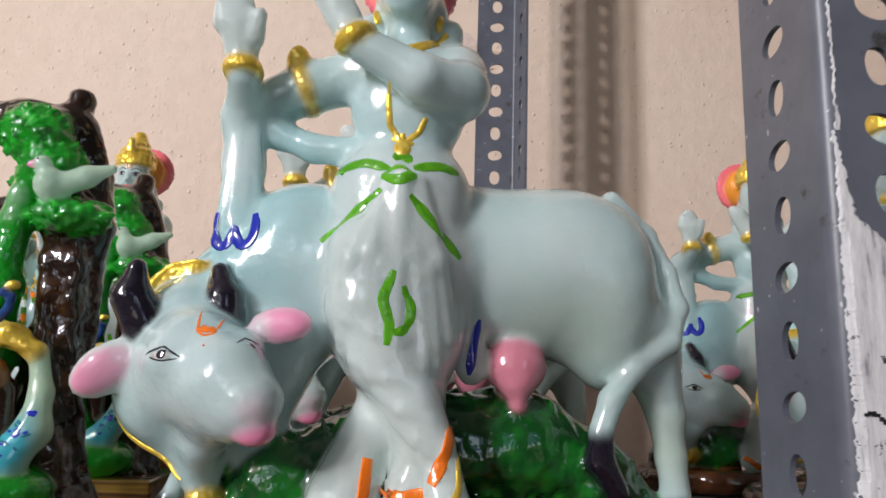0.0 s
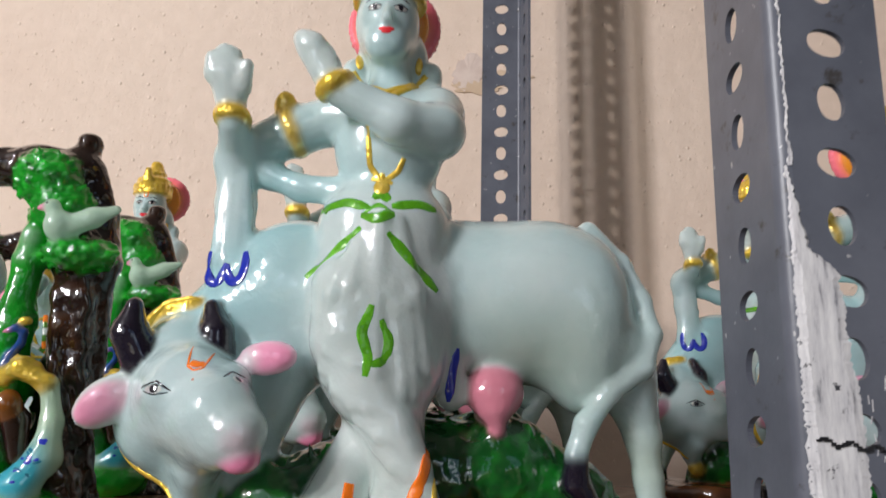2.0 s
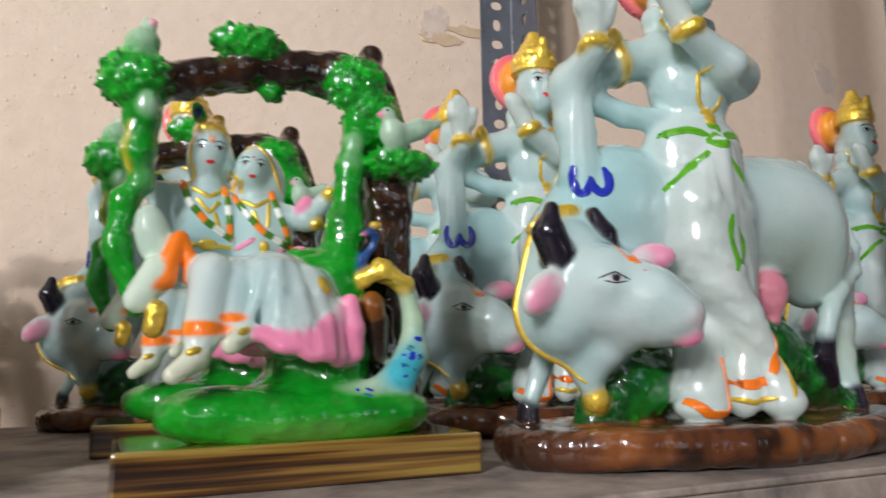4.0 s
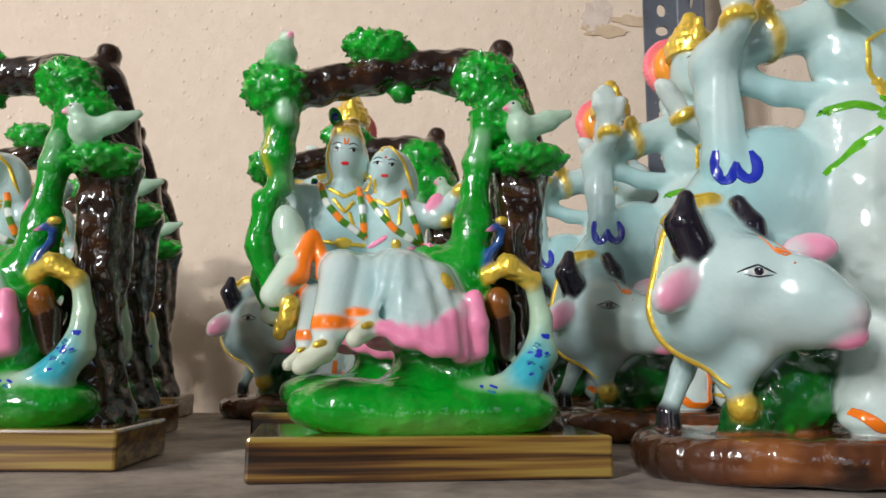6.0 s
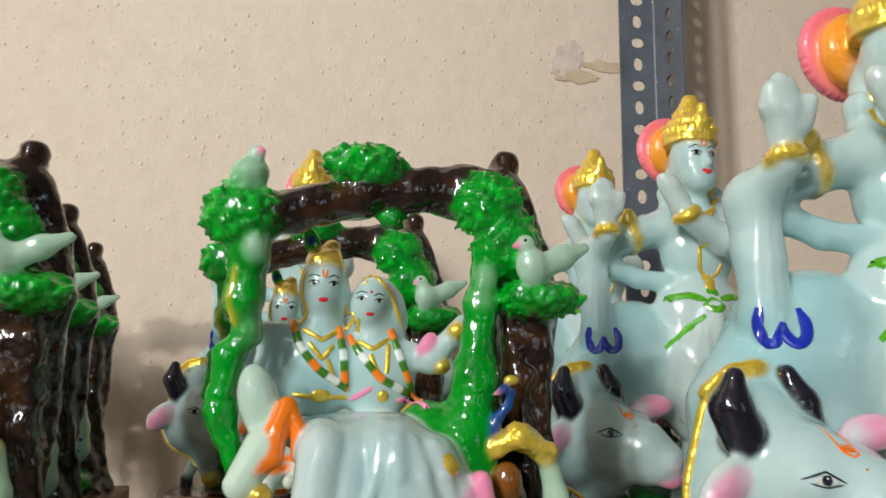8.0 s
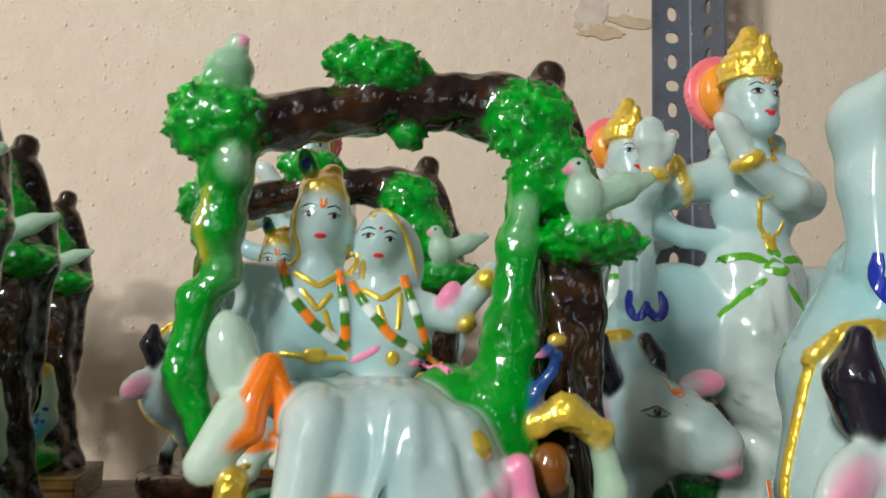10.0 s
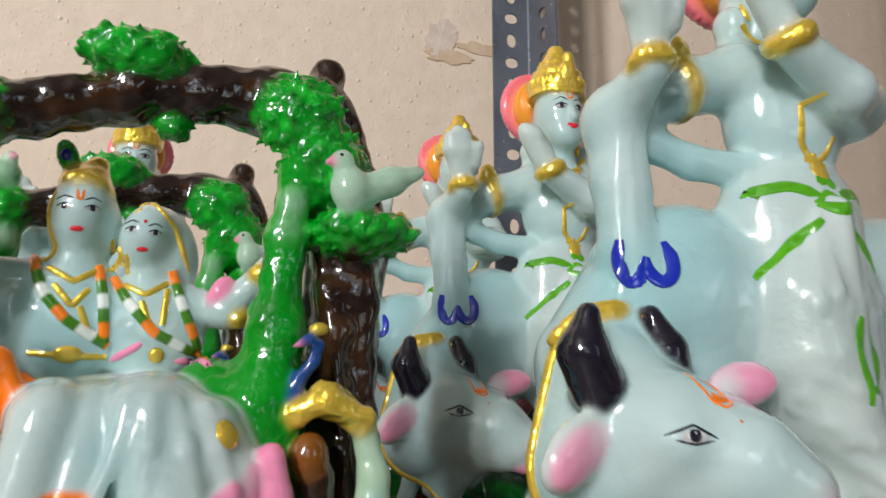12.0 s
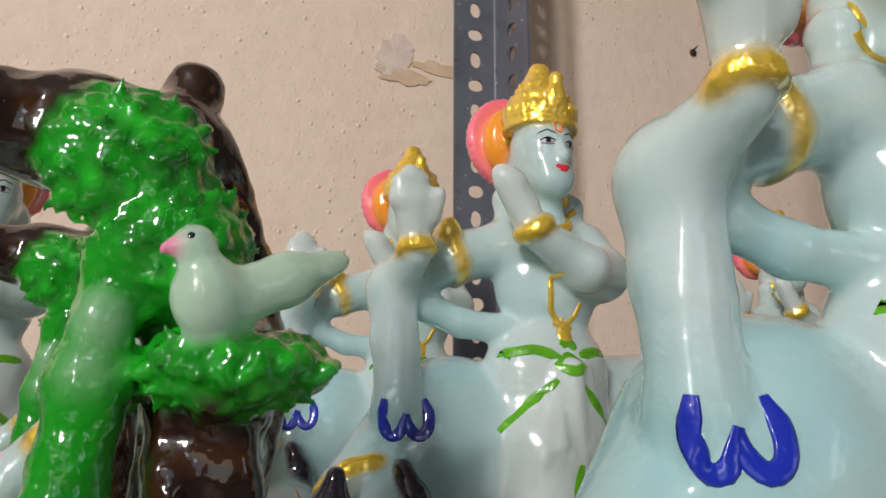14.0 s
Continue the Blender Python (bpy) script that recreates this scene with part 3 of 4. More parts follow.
# paints
JADE, MILK, AQUA = (0.46, 0.585, 0.575), (0.585, 0.65, 0.625), (0.29, 0.555, 0.595)
GOLD, BLACK, PINK, ROSE = (0.90, 0.60, 0.07), (0.012, 0.009, 0.018), (0.90, 0.27, 0.45), (0.62, 0.21, 0.27)
ORANGE, BLUE, LIME, RED = (0.95, 0.20, 0.01), (0.012, 0.03, 0.42), (0.10, 0.38, 0.008), (0.75, 0.02, 0.03)
GRASS, LEAF = (0.004, 0.065, 0.010), (0.004, 0.28, 0.012)
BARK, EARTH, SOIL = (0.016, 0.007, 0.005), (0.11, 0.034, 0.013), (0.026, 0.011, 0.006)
WHITE, PALEGREEN = (0.8, 0.8, 0.76), (0.32, 0.52, 0.33)
FRONT = (0, 1, 0)
COW_AT, SWING_AT = (92.0, 276.0, 0.0), (-116.0, 305.0, 0.0)


def flute_player_with_cow(h):
    """The figurine of a standing flute player leaning on a cow, on an oval log base."""
    s = Sculpt((-54, 194, -3), (216, 344, 276), h)

    # oval base with a rounded, ribbed rim
    def base(p):
        x, y = (p[..., 0] - 83) / 120, (p[..., 1] - 281) / 56
        k0, k1 = np.sqrt(x * x + y * y), np.sqrt((x / 120) ** 2 + (y / 56) ** 2)
        ang = np.arctan2(y, x)
        side = k0 * (k0 - 1) / np.maximum(k1, 1e-6)
        side = side - 1.3 * np.sin(ang * 3 + 1) + 1.0 * np.maximum(0, np.cos(ang * 34)) ** 6
        dz = np.abs(p[..., 2] - 8.5 - 0.8 * np.sin(ang * 5)) - 8.5
        r = 7.5
        return np.sqrt(np.maximum(side + r, 0) ** 2 + np.maximum(dz + r, 0) ** 2) + np.minimum(np.maximum(side + r, dz + r), 0) - r

    s.add((-40, 218, 0), (212, 342, 18), base, EARTH, k=0.5, rough=1.2, size=11)

    # grass mound behind the legs
    rnd = random.Random(4)
    s.chain([(2, 268, 22), (22, 270, 32), (60, 276, 44), (106, 282, 46), (135, 282, 34), (166, 282, 20)], [9, 15, 20, 22, 17, 6], GRASS, k=6, rough=1.6, size=6)
    for _ in range(150):
        x = rnd.uniform(0, 162)
        top = np.interp(x, [0, 22, 60, 106, 135, 162], [28, 44, 60, 64, 48, 24])
        z = rnd.uniform(19, top)
        a = np.interp(x, [0, 60, 106, 162], [262, 262, 268, 276]) + (z - 19) * 0.12 + rnd.uniform(-5, 2)
        s.cap((x, a, z), (x + rnd.uniform(-3, 3), a + 1, z + rnd.uniform(3, 9)), 1.6, 1.0, GRASS if rnd.random() < 0.6 else LEAF, k=1.5)

    # cow: body, neck and dewlap
    s.ell((126, 277, 113), (34, 27, 34), JADE, k=6)
    s.ell((88, 280, 114), (46, 26, 33), JADE, k=14)
    s.ell((28, 277, 110), (28, 25, 33), JADE, k=12)
    s.ell((140, 273, 102), (19, 22, 34), JADE, k=8)
    s.cap((18, 279, 116), (-10, 274, 92), 23, 17, JADE, k=10)
    s.cap((-12, 264, 84), (-16, 263, 64), 19, 20, JADE, k=6)
    s.cap((-14, 263, 66), (-5, 260, 34), 17, 4.5, JADE, k=6, flat=1.3)
    s.cap((16, 272, 80), (10, 268, 45), 18, 8, JADE, k=8)
    s.cap((-7, 262, 51), (1, 246, 55), 9.5, 9, JADE, k=6)
    s.cap((-5, 260, 38), (-3, 251, 46), 5.5, 6, JADE, k=6)
    # head: broad brow, tapering to a soft blunt muzzle
    s.ell((-8, 251, 77), (19, 14, 11.5), JADE, k=5)
    s.cap((-6, 246, 73.5), (7, 234, 66), 15.6, 12.5, JADE, k=6)
    s.cap((7, 234, 67), (14.5, 228, 61), 12.5, 9.2, JADE, k=5)
    s.ell((14.8, 227.5, 61), (8.6, 7.6, 8), MILK, k=5, tint=7)
    s.cap((-10, 250, 68), (9, 235, 57), 14, 8.5, JADE, k=7)
    s.ell((-12, 236, 73), (6, 6.5, 5), JADE, k=6)
    s.ell((10, 242, 78), (5, 5, 5), JADE, k=6)
    s.ell((17, 227, 52.5), (6.6, 6, 4.6), PINK, turn=(0, -8, -30), k=2, tint=2)
    for pts, radii in (([(-25, 250, 85), (-29.5, 249, 94), (-28.5, 248, 103.5)], [7.4, 6.8, 3.2]), ([(0.5, 253, 86), (-0.5, 253.5, 95), (-3, 255.5, 104.5)], [6.6, 6.2, 3.2])):
        s.chain(pts, radii, BLACK, k=1.2, tint=0.6)
    s.ell((-34, 247, 70), (12.5, 3.8, 8), MILK, turn=(8, -38, 8), k=2.5, tint=1.2)
    s.ell((-35, 244.4, 69), (9.5, 2.2, 5.6), PINK, turn=(8, -38, 8), k=1, tint=1.5)
    s.ell((20, 247, 86), (11, 3.4, 6.3), (0.8, 0.45, 0.55), turn=(0, -6, -8), k=2.5, tint=1.2)
    s.ell((20.5, 244.8, 86), (8.5, 2, 4.4), PINK, turn=(0, -6, -8), k=1, tint=1.5)
    # legs, tail, udder
    s.cap((156, 275, 92), (165, 276, 60), 15, 7.0, JADE, k=8)
    s.chain([(165, 276, 60), (167, 277, 44), (169, 277, 27)], [7.0, 5.6, 5.8], JADE, k=3)
    s.cap((169, 276, 25), (169, 275, 19), 6.6, 7.2, BLACK, k=0.8)
    s.cap((-2, 286, 66), (-13, 286, 40), 7.5, 4.6, JADE, k=4)
    s.cap((-13, 286, 40), (-19, 286, 26), 4.6, 3.8, JADE, k=2)
    s.cap((-20, 286, 24), (-20, 286, 19), 4.6, 5.2, BLACK, k=0.8)
    s.chain([(144, 275, 143), (157, 272, 129), (164, 269, 114), (167, 266, 100), (162, 263, 87), (147, 260, 77), (138, 260, 65), (134, 260, 54)], [4.4, 3.8, 3.6, 3.6, 3.8, 4.2, 4.4, 4.4], JADE, k=2.5)
    s.chain([(134, 260, 52), (134, 262, 44), (142, 265, 32)], [4.6, 5.6, 4.0], BLACK, k=1)
    s.ell((104, 267, 76), (11.5, 10, 10.5), ROSE, k=4, tint=2.5)
    s.cap((104, 263, 68), (104.5, 262.5, 63), 5.4, 2.6, ROSE, k=4)

    # standing figure: gathered skirt and legs
    s.ell((59, 262, 136), (26, 18, 24), MILK, k=4)
    s.ell((58, 261, 108), (28.5, 20, 30), MILK, k=8)
    s.ell((60, 258, 85), (23.5, 17, 21), MILK, k=8)
    s.cap((61, 255, 74), (69, 249, 48), 16, 8.5, MILK, k=6)
    s.cap((57, 262, 66), (43, 250, 30), 8, 11.5, MILK, k=4)
    s.ell((40, 246, 24), (13, 10, 6), MILK, k=3)
    s.cap((68, 249, 46), (63, 246, 26), 8, 7.5, MILK, k=3)
    s.cap((73, 246, 48), (77, 240, 28), 6.5, 8, MILK, k=3)
    s.ell((78, 238, 25), (9.5, 9, 7), MILK, k=4)
    s.chain([(47, 252, 112), (49, 251, 94), (55, 249, 77), (65, 246, 62), (72, 244, 49)], [14, 15, 13, 9.5, 7.5], MILK, k=1.5)
    # folds of the cloth
    for k in range(9):
        x0 = 38 + 5 * k
        top, end = (59 + (x0 - 59) * 0.35, 243, 138), (58 + (x0 - 59) * 0.95, 240 + abs(x0 - 59) * 0.35, 78 + 6 * math.sin(k * 1.7))
        mid = tuple((a + b) / 2 for a, b in zip(top, end))
        pts = s.settle([top, mid, end])
        s.chain([tuple(q + np.array((0, 1.0, 0))) for q in pts], [1.2, 1.9, 1.2], MILK, k=3)
    for z, x0, x1 in ((70, 46, 66), (60, 52, 70), (50, 58, 73), (84, 42, 60)):
        pts = s.settle([(x0, 240, z + 5), ((x0 + x1) / 2, 238, z), (x1, 240, z - 3)])
        s.chain([tuple(q + np.array((0, 0.8, 0))) for q in pts], [0.8, 1.3, 0.8], MILK, k=2.5)
    s.cap((85, 266, 138), (87, 264, 74), 4.5, 5.5, MILK, k=4)
    s.cap((58, 243, 138), (57, 241, 98), 3.5, 2.5, MILK, k=3)
    # torso, neck, shoulders
    s.ell((60, 262, 172), (22, 15.5, 25), JADE, k=5)
    s.cap((44, 264, 186), (78, 265, 187), 10.5, 11, JADE, k=5)
    s.cap((59, 262, 206), (60, 263, 188), 8, 10, JADE, k=4)
    # crossing arm with raised hand
    s.cap((79, 263, 187), (79, 253, 176), 11, 11, JADE, k=4)
    s.chain([(78, 250, 175), (63, 241, 175), (42, 239, 185)], [10.5, 8.6, 6.4], JADE, k=3)
    s.cap((38, 239, 189), (29, 239, 203), 6.2, 5.6, MILK, flat=1.2, k=2)
    s.cap((31, 238, 203), (26, 239, 206), 4.4, 3.4, MILK, k=2)
    s.cap((38, 238, 196), (36, 238, 201), 2.8, 2.2, MILK, k=2)
    # outstretched arm bent at a rounded elbow, cupped hand, hanging cloth
    s.chain([(44, 264, 185), (22, 268, 180), (2, 271, 170)], [10.5, 9.6, 9.4], JADE, k=4)
    s.ell((-1.5, 271, 166), (9, 9, 9.5), JADE, k=4)
    s.cap((-1, 268, 169), (-0.5, 254, 176), 8.2, 6.0, JADE, k=4)
    s.cap((-1, 252, 180), (-3, 250, 194), 5.6, 7.4, MILK, k=2, flat=1.15)
    for a, b, ra in (((-8.5, 249, 195), (-9, 248, 200), 4.0), ((-5, 250, 198), (-5, 249, 204), 4.0), ((-1.5, 250, 197), (-1, 249, 202.5), 3.8), ((3.5, 248, 189), (4.8, 245.5, 197), 3.2)):
        s.cap(a, b, ra, ra * 0.8, MILK, k=3.2)
    s.chain([(-1.5, 272, 166), (-1, 271, 148), (0, 269, 124)], [8.8, 7.6, 7.8], JADE, k=4)
    s.cap((0, 269, 124), (3, 269, 110), 7.8, 6, JADE, k=5)
    for x in (-6, -2, 2.5, 6.0):
        s.chain([(x * 0.6, 264.0, 166), (x * 0.9, 263.4 + abs(x) * 0.25, 144), (x * 1.1, 261.4 + abs(x) * 0.3, 114)], [1.1, 1.7, 1.6], JADE, k=1.6)
    s.chain([(4, 273, 168), (12, 271, 161), (25, 267, 155), (40, 263, 153)], [7, 5.6, 5.2, 6], JADE, k=3)
    # head
    s.ell((57.5, 259, 224), (13.2, 13, 18), JADE, k=3)
    s.ell((57.5, 251, 211.5), (8.4, 6.8, 8), JADE, k=5)
    s.cap((57.6, 246.0, 225), (57.4, 243.6, 218.8), 1.2, 2.2, JADE, k=2)
    s.ell((60, 269, 213), (15, 9, 17), JADE, k=4)
    for x, z in ((45, 196), (75, 196), (44, 205), (76, 205)):
        s.ell((x, 266, z), (5, 6, 6), JADE, k=4)
    # halo disc with a beaded rim

    def disc(p):
        r = np.hypot(p[..., 0] - 60, p[..., 2] - 238)
        ang = np.arctan2(p[..., 2] - 238, p[..., 0] - 60)
        u, w = r - 21 - 0.5 * np.cos(ang * 40), np.abs(p[..., 1] - 288) - 3
        return np.sqrt(np.maximum(u + 2, 0) ** 2 + np.maximum(w + 2, 0) ** 2) + np.minimum(np.maximum(u + 2, w + 2), 0) - 2

    s.add((37, 282, 215), (84, 294, 262), disc, (0.95, 0.19, 0.25), k=0.5)
    s.ell((59.5, 281, 236), (16, 8, 17), (0.9, 0.32, 0.03), k=1, tint=4)
    # crown: a banded fillet, two beaded tiers and a finial
    s.ell((58, 261, 236.5), (15.2, 14.7, 5), GOLD, gilt=0.5, k=1, tint=0.6)
    s.ell((58, 261, 243), (13.8, 13.2, 10), GOLD, gilt=0.5, k=2, rough=0.6, size=2.5)
    s.ell((58.5, 262, 253.5), (8, 8, 6), GOLD, gilt=0.5, k=2, rough=0.5, size=2.5)
    s.ell((59, 262, 260.5), (5, 5, 4.6), GOLD, gilt=0.5, k=1.5, rough=0.5, size=2.5)
    for z, rx in ((234.2, 14.9), (238.6, 15.0)):
        s.ring((58, 261, z), rx, 0.9, GOLD, squash=0.965, gilt=0.5, k=0.5)
    for k in range(22):
        a = 2 * math.pi * k / 22
        s.ell((58 + 14.6 * math.cos(a), 261 + 14.0 * math.sin(a), 241.2), (1.7, 1.7, 2.3), GOLD, gilt=0.5, k=0.6)
        s.ell((58.3 + 12.4 * math.cos(a + 0.15), 261 + 12 * math.sin(a + 0.15), 246.5), (1.6, 1.6, 2.3), GOLD, gilt=0.5, k=0.6)
        if k % 2:
            s.ell((58.5 + 8.4 * math.cos(a), 262 + 8.2 * math.sin(a), 252.5), (1.7, 1.7, 2.2), GOLD, gilt=0.5, k=0.6)
            s.ell((59 + 5.2 * math.cos(a), 262 + 5.1 * math.sin(a), 258.5), (1.2, 1.2, 1.6), GOLD, gilt=0.5, k=0.5)
    s.ell((57.2, 247.5, 245), (4.5, 3, 6), GOLD, gilt=0.5, k=1)
    s.ell((57.2, 247.5, 252), (3.2, 3, 3.4), GOLD, gilt=0.5, k=1)
    # bracelets, armlet, collar and bell
    s.ring((-0.8, 252.5, 178), 5.7, 1.9, GOLD, turn=(-14, 0, 0), gilt=0.5, k=0.6, rough=0.4, size=3)
    s.ring((39.5, 239, 187), 6.2, 2.3, GOLD, turn=(0, -30, 0), gilt=0.5, k=0.6, rough=0.4, size=3)
    s.ring((20, 268.5, 179.5), 9.9, 2.0, GOLD, turn=(0, 66, 0), gilt=0.5, k=0.6, rough=0.4, size=3)
    s.ell((17.5, 262, 188), (4.6, 3.5, 6), GOLD, gilt=0.5, k=1, rough=0.4, size=2)
    s.ell((-3, 260, 28), (6, 5.5, 6), GOLD, gilt=0.5, k=0.8, rough=0.6, size=4)
    s.chain([(-27, 265, 99), (-19, 262, 104), (-12, 261, 105.5), (-5, 262, 106)], [2.4, 3.2, 3.2, 2.0], GOLD, gilt=0.5, k=0.8, rough=0.4, size=3)
    s.cap((-3, 259, 34), (-4, 258, 42), 3, 2.4, GOLD, gilt=0.5, k=0.8)

    # painted strokes: collar rope, belt, hem, anklets, face
    s.stroke([(-9, 260, 107), (-16, 261, 106), (-24, 263, 102), (-30, 265, 97), (-34, 265, 90), (-36, 266, 80), (-37, 266, 68), (-34, 265, 60), (-30, 264, 54), (-20, 261, 44), (-8, 258, 36)], 3.4, GOLD, 0.5, high=0.45)
    for pts in ([(33, 250, 143), (45, 243, 145), (54, 242, 142)], [(62, 242, 143), (72, 244, 145), (79, 250, 144)],
                [(51, 242, 134), (42, 243, 126), (31, 252, 116)], [(61, 241, 132), (70, 243, 122), (80, 250, 112)],
                [(51, 241, 139), (57, 240, 136.5), (63, 241, 140), (57, 240.5, 143.5), (51, 241, 139)], [(55, 240, 146), (58, 240, 149), (61, 240, 145)],
                [(56.5, 240, 105), (53, 240, 95), (56, 240, 87), (55, 240, 80)], [(60, 240, 100), (63, 240, 92), (61, 240, 85), (57, 240, 84)]):
        s.stroke(pts, 4.0, LIME, way=FRONT, high=0.08, taper=0.5)
    for pts in ([(-7.2, 258, 127), (-8, 257, 120), (-6.4, 256, 115), (-3.6, 256, 114), (-1.2, 257, 117), (0, 257, 122)], [(0, 257, 121), (0.8, 256, 116.5), (3.4, 256, 114), (6.4, 257, 116), (7.4, 258, 121), (6.6, 259, 127)]):
        s.stroke(pts, 4.2, BLUE, way=FRONT, high=0.08, taper=0.6)
    s.stroke([(89, 258, 92), (87, 257, 84), (85.5, 257, 72)], 3.6, BLUE, way=FRONT, high=0.1)
    for pts in ([(29, 240, 27), (36, 238, 21), (47, 238, 21), (50, 240, 32), (51, 243, 44)], [(78, 240, 56), (76, 240, 47), (71, 240, 37)], [(55, 238, 34), (62, 237, 32), (69, 237, 34)]):
        s.stroke(pts, 4.6, ORANGE, way=FRONT, high=0.07, taper=0.8)
    for pts in ([(54, 238, 27), (62, 237, 25), (70, 237, 27)], [(80, 238, 46), (80, 237, 36), (75, 236, 27)]):
        s.stroke(pts, 2.6, GOLD, 0.6, way=FRONT, high=0.3)
    for pts in ([(44, 256, 203), (50, 250, 195), (58, 247, 191), (66, 250, 195), (74, 257, 203)], [(47, 254, 197), (58, 246, 187.5), (70, 254, 197)]):
        s.stroke(pts, 2.8, GOLD, 0.5, way=FRONT, high=0.35, taper=1)
    s.dot((58, 246, 186), 3, 4, GOLD, 0.5, way=FRONT)
    for pts in ([(52, 246, 172), (53, 245, 160), (58, 244, 153), (64, 245, 158), (66, 246, 163)], [(58, 244, 157), (58, 243, 149)], [(54, 244, 155), (62, 244, 153)]):
        s.stroke(pts, 2.4, GOLD, 0.5, way=FRONT, high=0.2, taper=0.8)
    s.dot((58, 244, 151), 3.2, 4.0, GOLD, 0.5, way=FRONT, high=0.9)
    for x in (46.5, 71):
        s.dot((x, 252, 208), 1.8, 4.2, GOLD, 0.5, way=FRONT, high=1.2)
    for sx in (-1, 1):
        ex = 57.6 + sx * 5.2
        s.dot((ex, 246, 225.2), 2.8, 1.25, WHITE, way=FRONT, high=0.22)
        s.dot((ex, 246, 225.3), 1.4, 1.2, BLACK, way=FRONT, high=0.34)
        s.stroke([(ex - 3, 246, 225.4), (ex, 246, 226.9), (ex + 3, 246, 225.5)], 0.75, BLACK, way=FRONT)
        s.stroke([(ex - 2.6, 246, 224.4), (ex, 246, 223.9), (ex + 2.6, 246, 224.4)], 0.4, BLACK, way=FRONT)
        s.stroke([(ex - 3.6, 246, 228.4), (ex, 246, 230.2), (ex + 3.6, 246, 228.6)], 0.65, BLACK, way=FRONT)
        s.dot((57.4 + sx * 1.3, 245, 214.8), 2.0, 1.0, RED, way=FRONT, high=0.4)
    s.dot((57.4, 245, 213.5), 2.0, 0.9, RED, way=FRONT, high=0.4)
    s.stroke([(55.6, 246, 234), (56.0, 246, 229.8), (58.6, 246, 229.8), (59.2, 246, 234)], 0.9, ORANGE, way=FRONT)
    # cow's face
    side = (0.66, 0.75, 0.0)
    s.dot((-13.5, 229, 74.2), 3.2, 1.5, WHITE, way=side, high=0.25)
    s.dot((-13.0, 229, 74.4), 2.0, 1.6, BLACK, way=side, high=0.4)
    s.dot((-13.5, 228.5, 75.0), 0.4, 0.4, WHITE, way=side, high=0.5)
    s.stroke([(-18, 234, 74.3), (-13.5, 229, 76.8), (-9, 226, 73.6)], 0.8, BLACK, way=side)
    s.stroke([(-16.5, 232, 73.4), (-13, 229, 72.4), (-10, 226, 73.2)], 0.6, BLACK, way=side)
    other = (-0.5, 0.85, 0.0)
    s.dot((10.5, 236, 78), 2.4, 1.6, WHITE, way=other, high=0.25)
    s.dot((10.5, 236, 78), 1.2, 1.5, BLACK, way=other, high=0.4)
    s.stroke([(6.5, 232, 78.5), (10, 235, 80.5), (13.5, 239, 78.5)], 0.8, BLACK, way=other)
    s.stroke([(-4.8, 232, 89), (-3.8, 231, 82), (-1.4, 230, 80.6), (1.4, 230, 81.4), (2.6, 232, 88)], 0.9, ORANGE, way=FRONT)
    s.stroke([(-3.2, 231, 83.4), (-0.8, 230, 82.4), (1.4, 230, 83)], 3.6, ORANGE, way=FRONT, high=0.1, taper=0.8)
    s.dot((-0.4, 230, 77.5), 0.45, 0.5, ORANGE, way=FRONT)

    even = (1, 1, 1)
    # arms and bust are pale, lightened further in paint to read as lit
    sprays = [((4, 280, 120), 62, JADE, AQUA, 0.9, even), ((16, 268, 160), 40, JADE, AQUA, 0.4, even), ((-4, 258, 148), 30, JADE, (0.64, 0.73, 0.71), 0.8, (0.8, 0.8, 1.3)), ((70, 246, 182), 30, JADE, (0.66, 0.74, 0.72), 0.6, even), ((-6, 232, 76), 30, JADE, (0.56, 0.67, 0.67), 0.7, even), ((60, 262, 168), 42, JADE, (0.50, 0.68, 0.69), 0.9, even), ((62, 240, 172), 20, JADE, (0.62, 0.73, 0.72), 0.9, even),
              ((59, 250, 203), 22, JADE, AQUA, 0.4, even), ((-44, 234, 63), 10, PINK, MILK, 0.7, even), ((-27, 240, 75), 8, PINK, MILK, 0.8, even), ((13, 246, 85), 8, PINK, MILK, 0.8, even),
              # belly and lower flank carry painted shade; skirt and legs are greyed too
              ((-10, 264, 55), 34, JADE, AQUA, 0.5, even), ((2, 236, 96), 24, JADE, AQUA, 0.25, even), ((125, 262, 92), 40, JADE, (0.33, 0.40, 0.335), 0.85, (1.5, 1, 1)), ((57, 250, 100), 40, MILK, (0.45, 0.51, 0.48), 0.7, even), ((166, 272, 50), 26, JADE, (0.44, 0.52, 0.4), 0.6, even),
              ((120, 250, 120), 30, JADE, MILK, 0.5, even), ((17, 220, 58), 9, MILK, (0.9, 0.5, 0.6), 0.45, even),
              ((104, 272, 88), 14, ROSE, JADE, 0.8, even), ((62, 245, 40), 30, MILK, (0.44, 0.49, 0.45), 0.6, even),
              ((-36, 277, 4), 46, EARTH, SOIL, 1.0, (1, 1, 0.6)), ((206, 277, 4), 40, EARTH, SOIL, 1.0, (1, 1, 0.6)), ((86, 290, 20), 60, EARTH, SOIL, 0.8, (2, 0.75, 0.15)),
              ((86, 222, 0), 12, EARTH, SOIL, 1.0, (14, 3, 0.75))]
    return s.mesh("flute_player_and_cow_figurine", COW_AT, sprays)


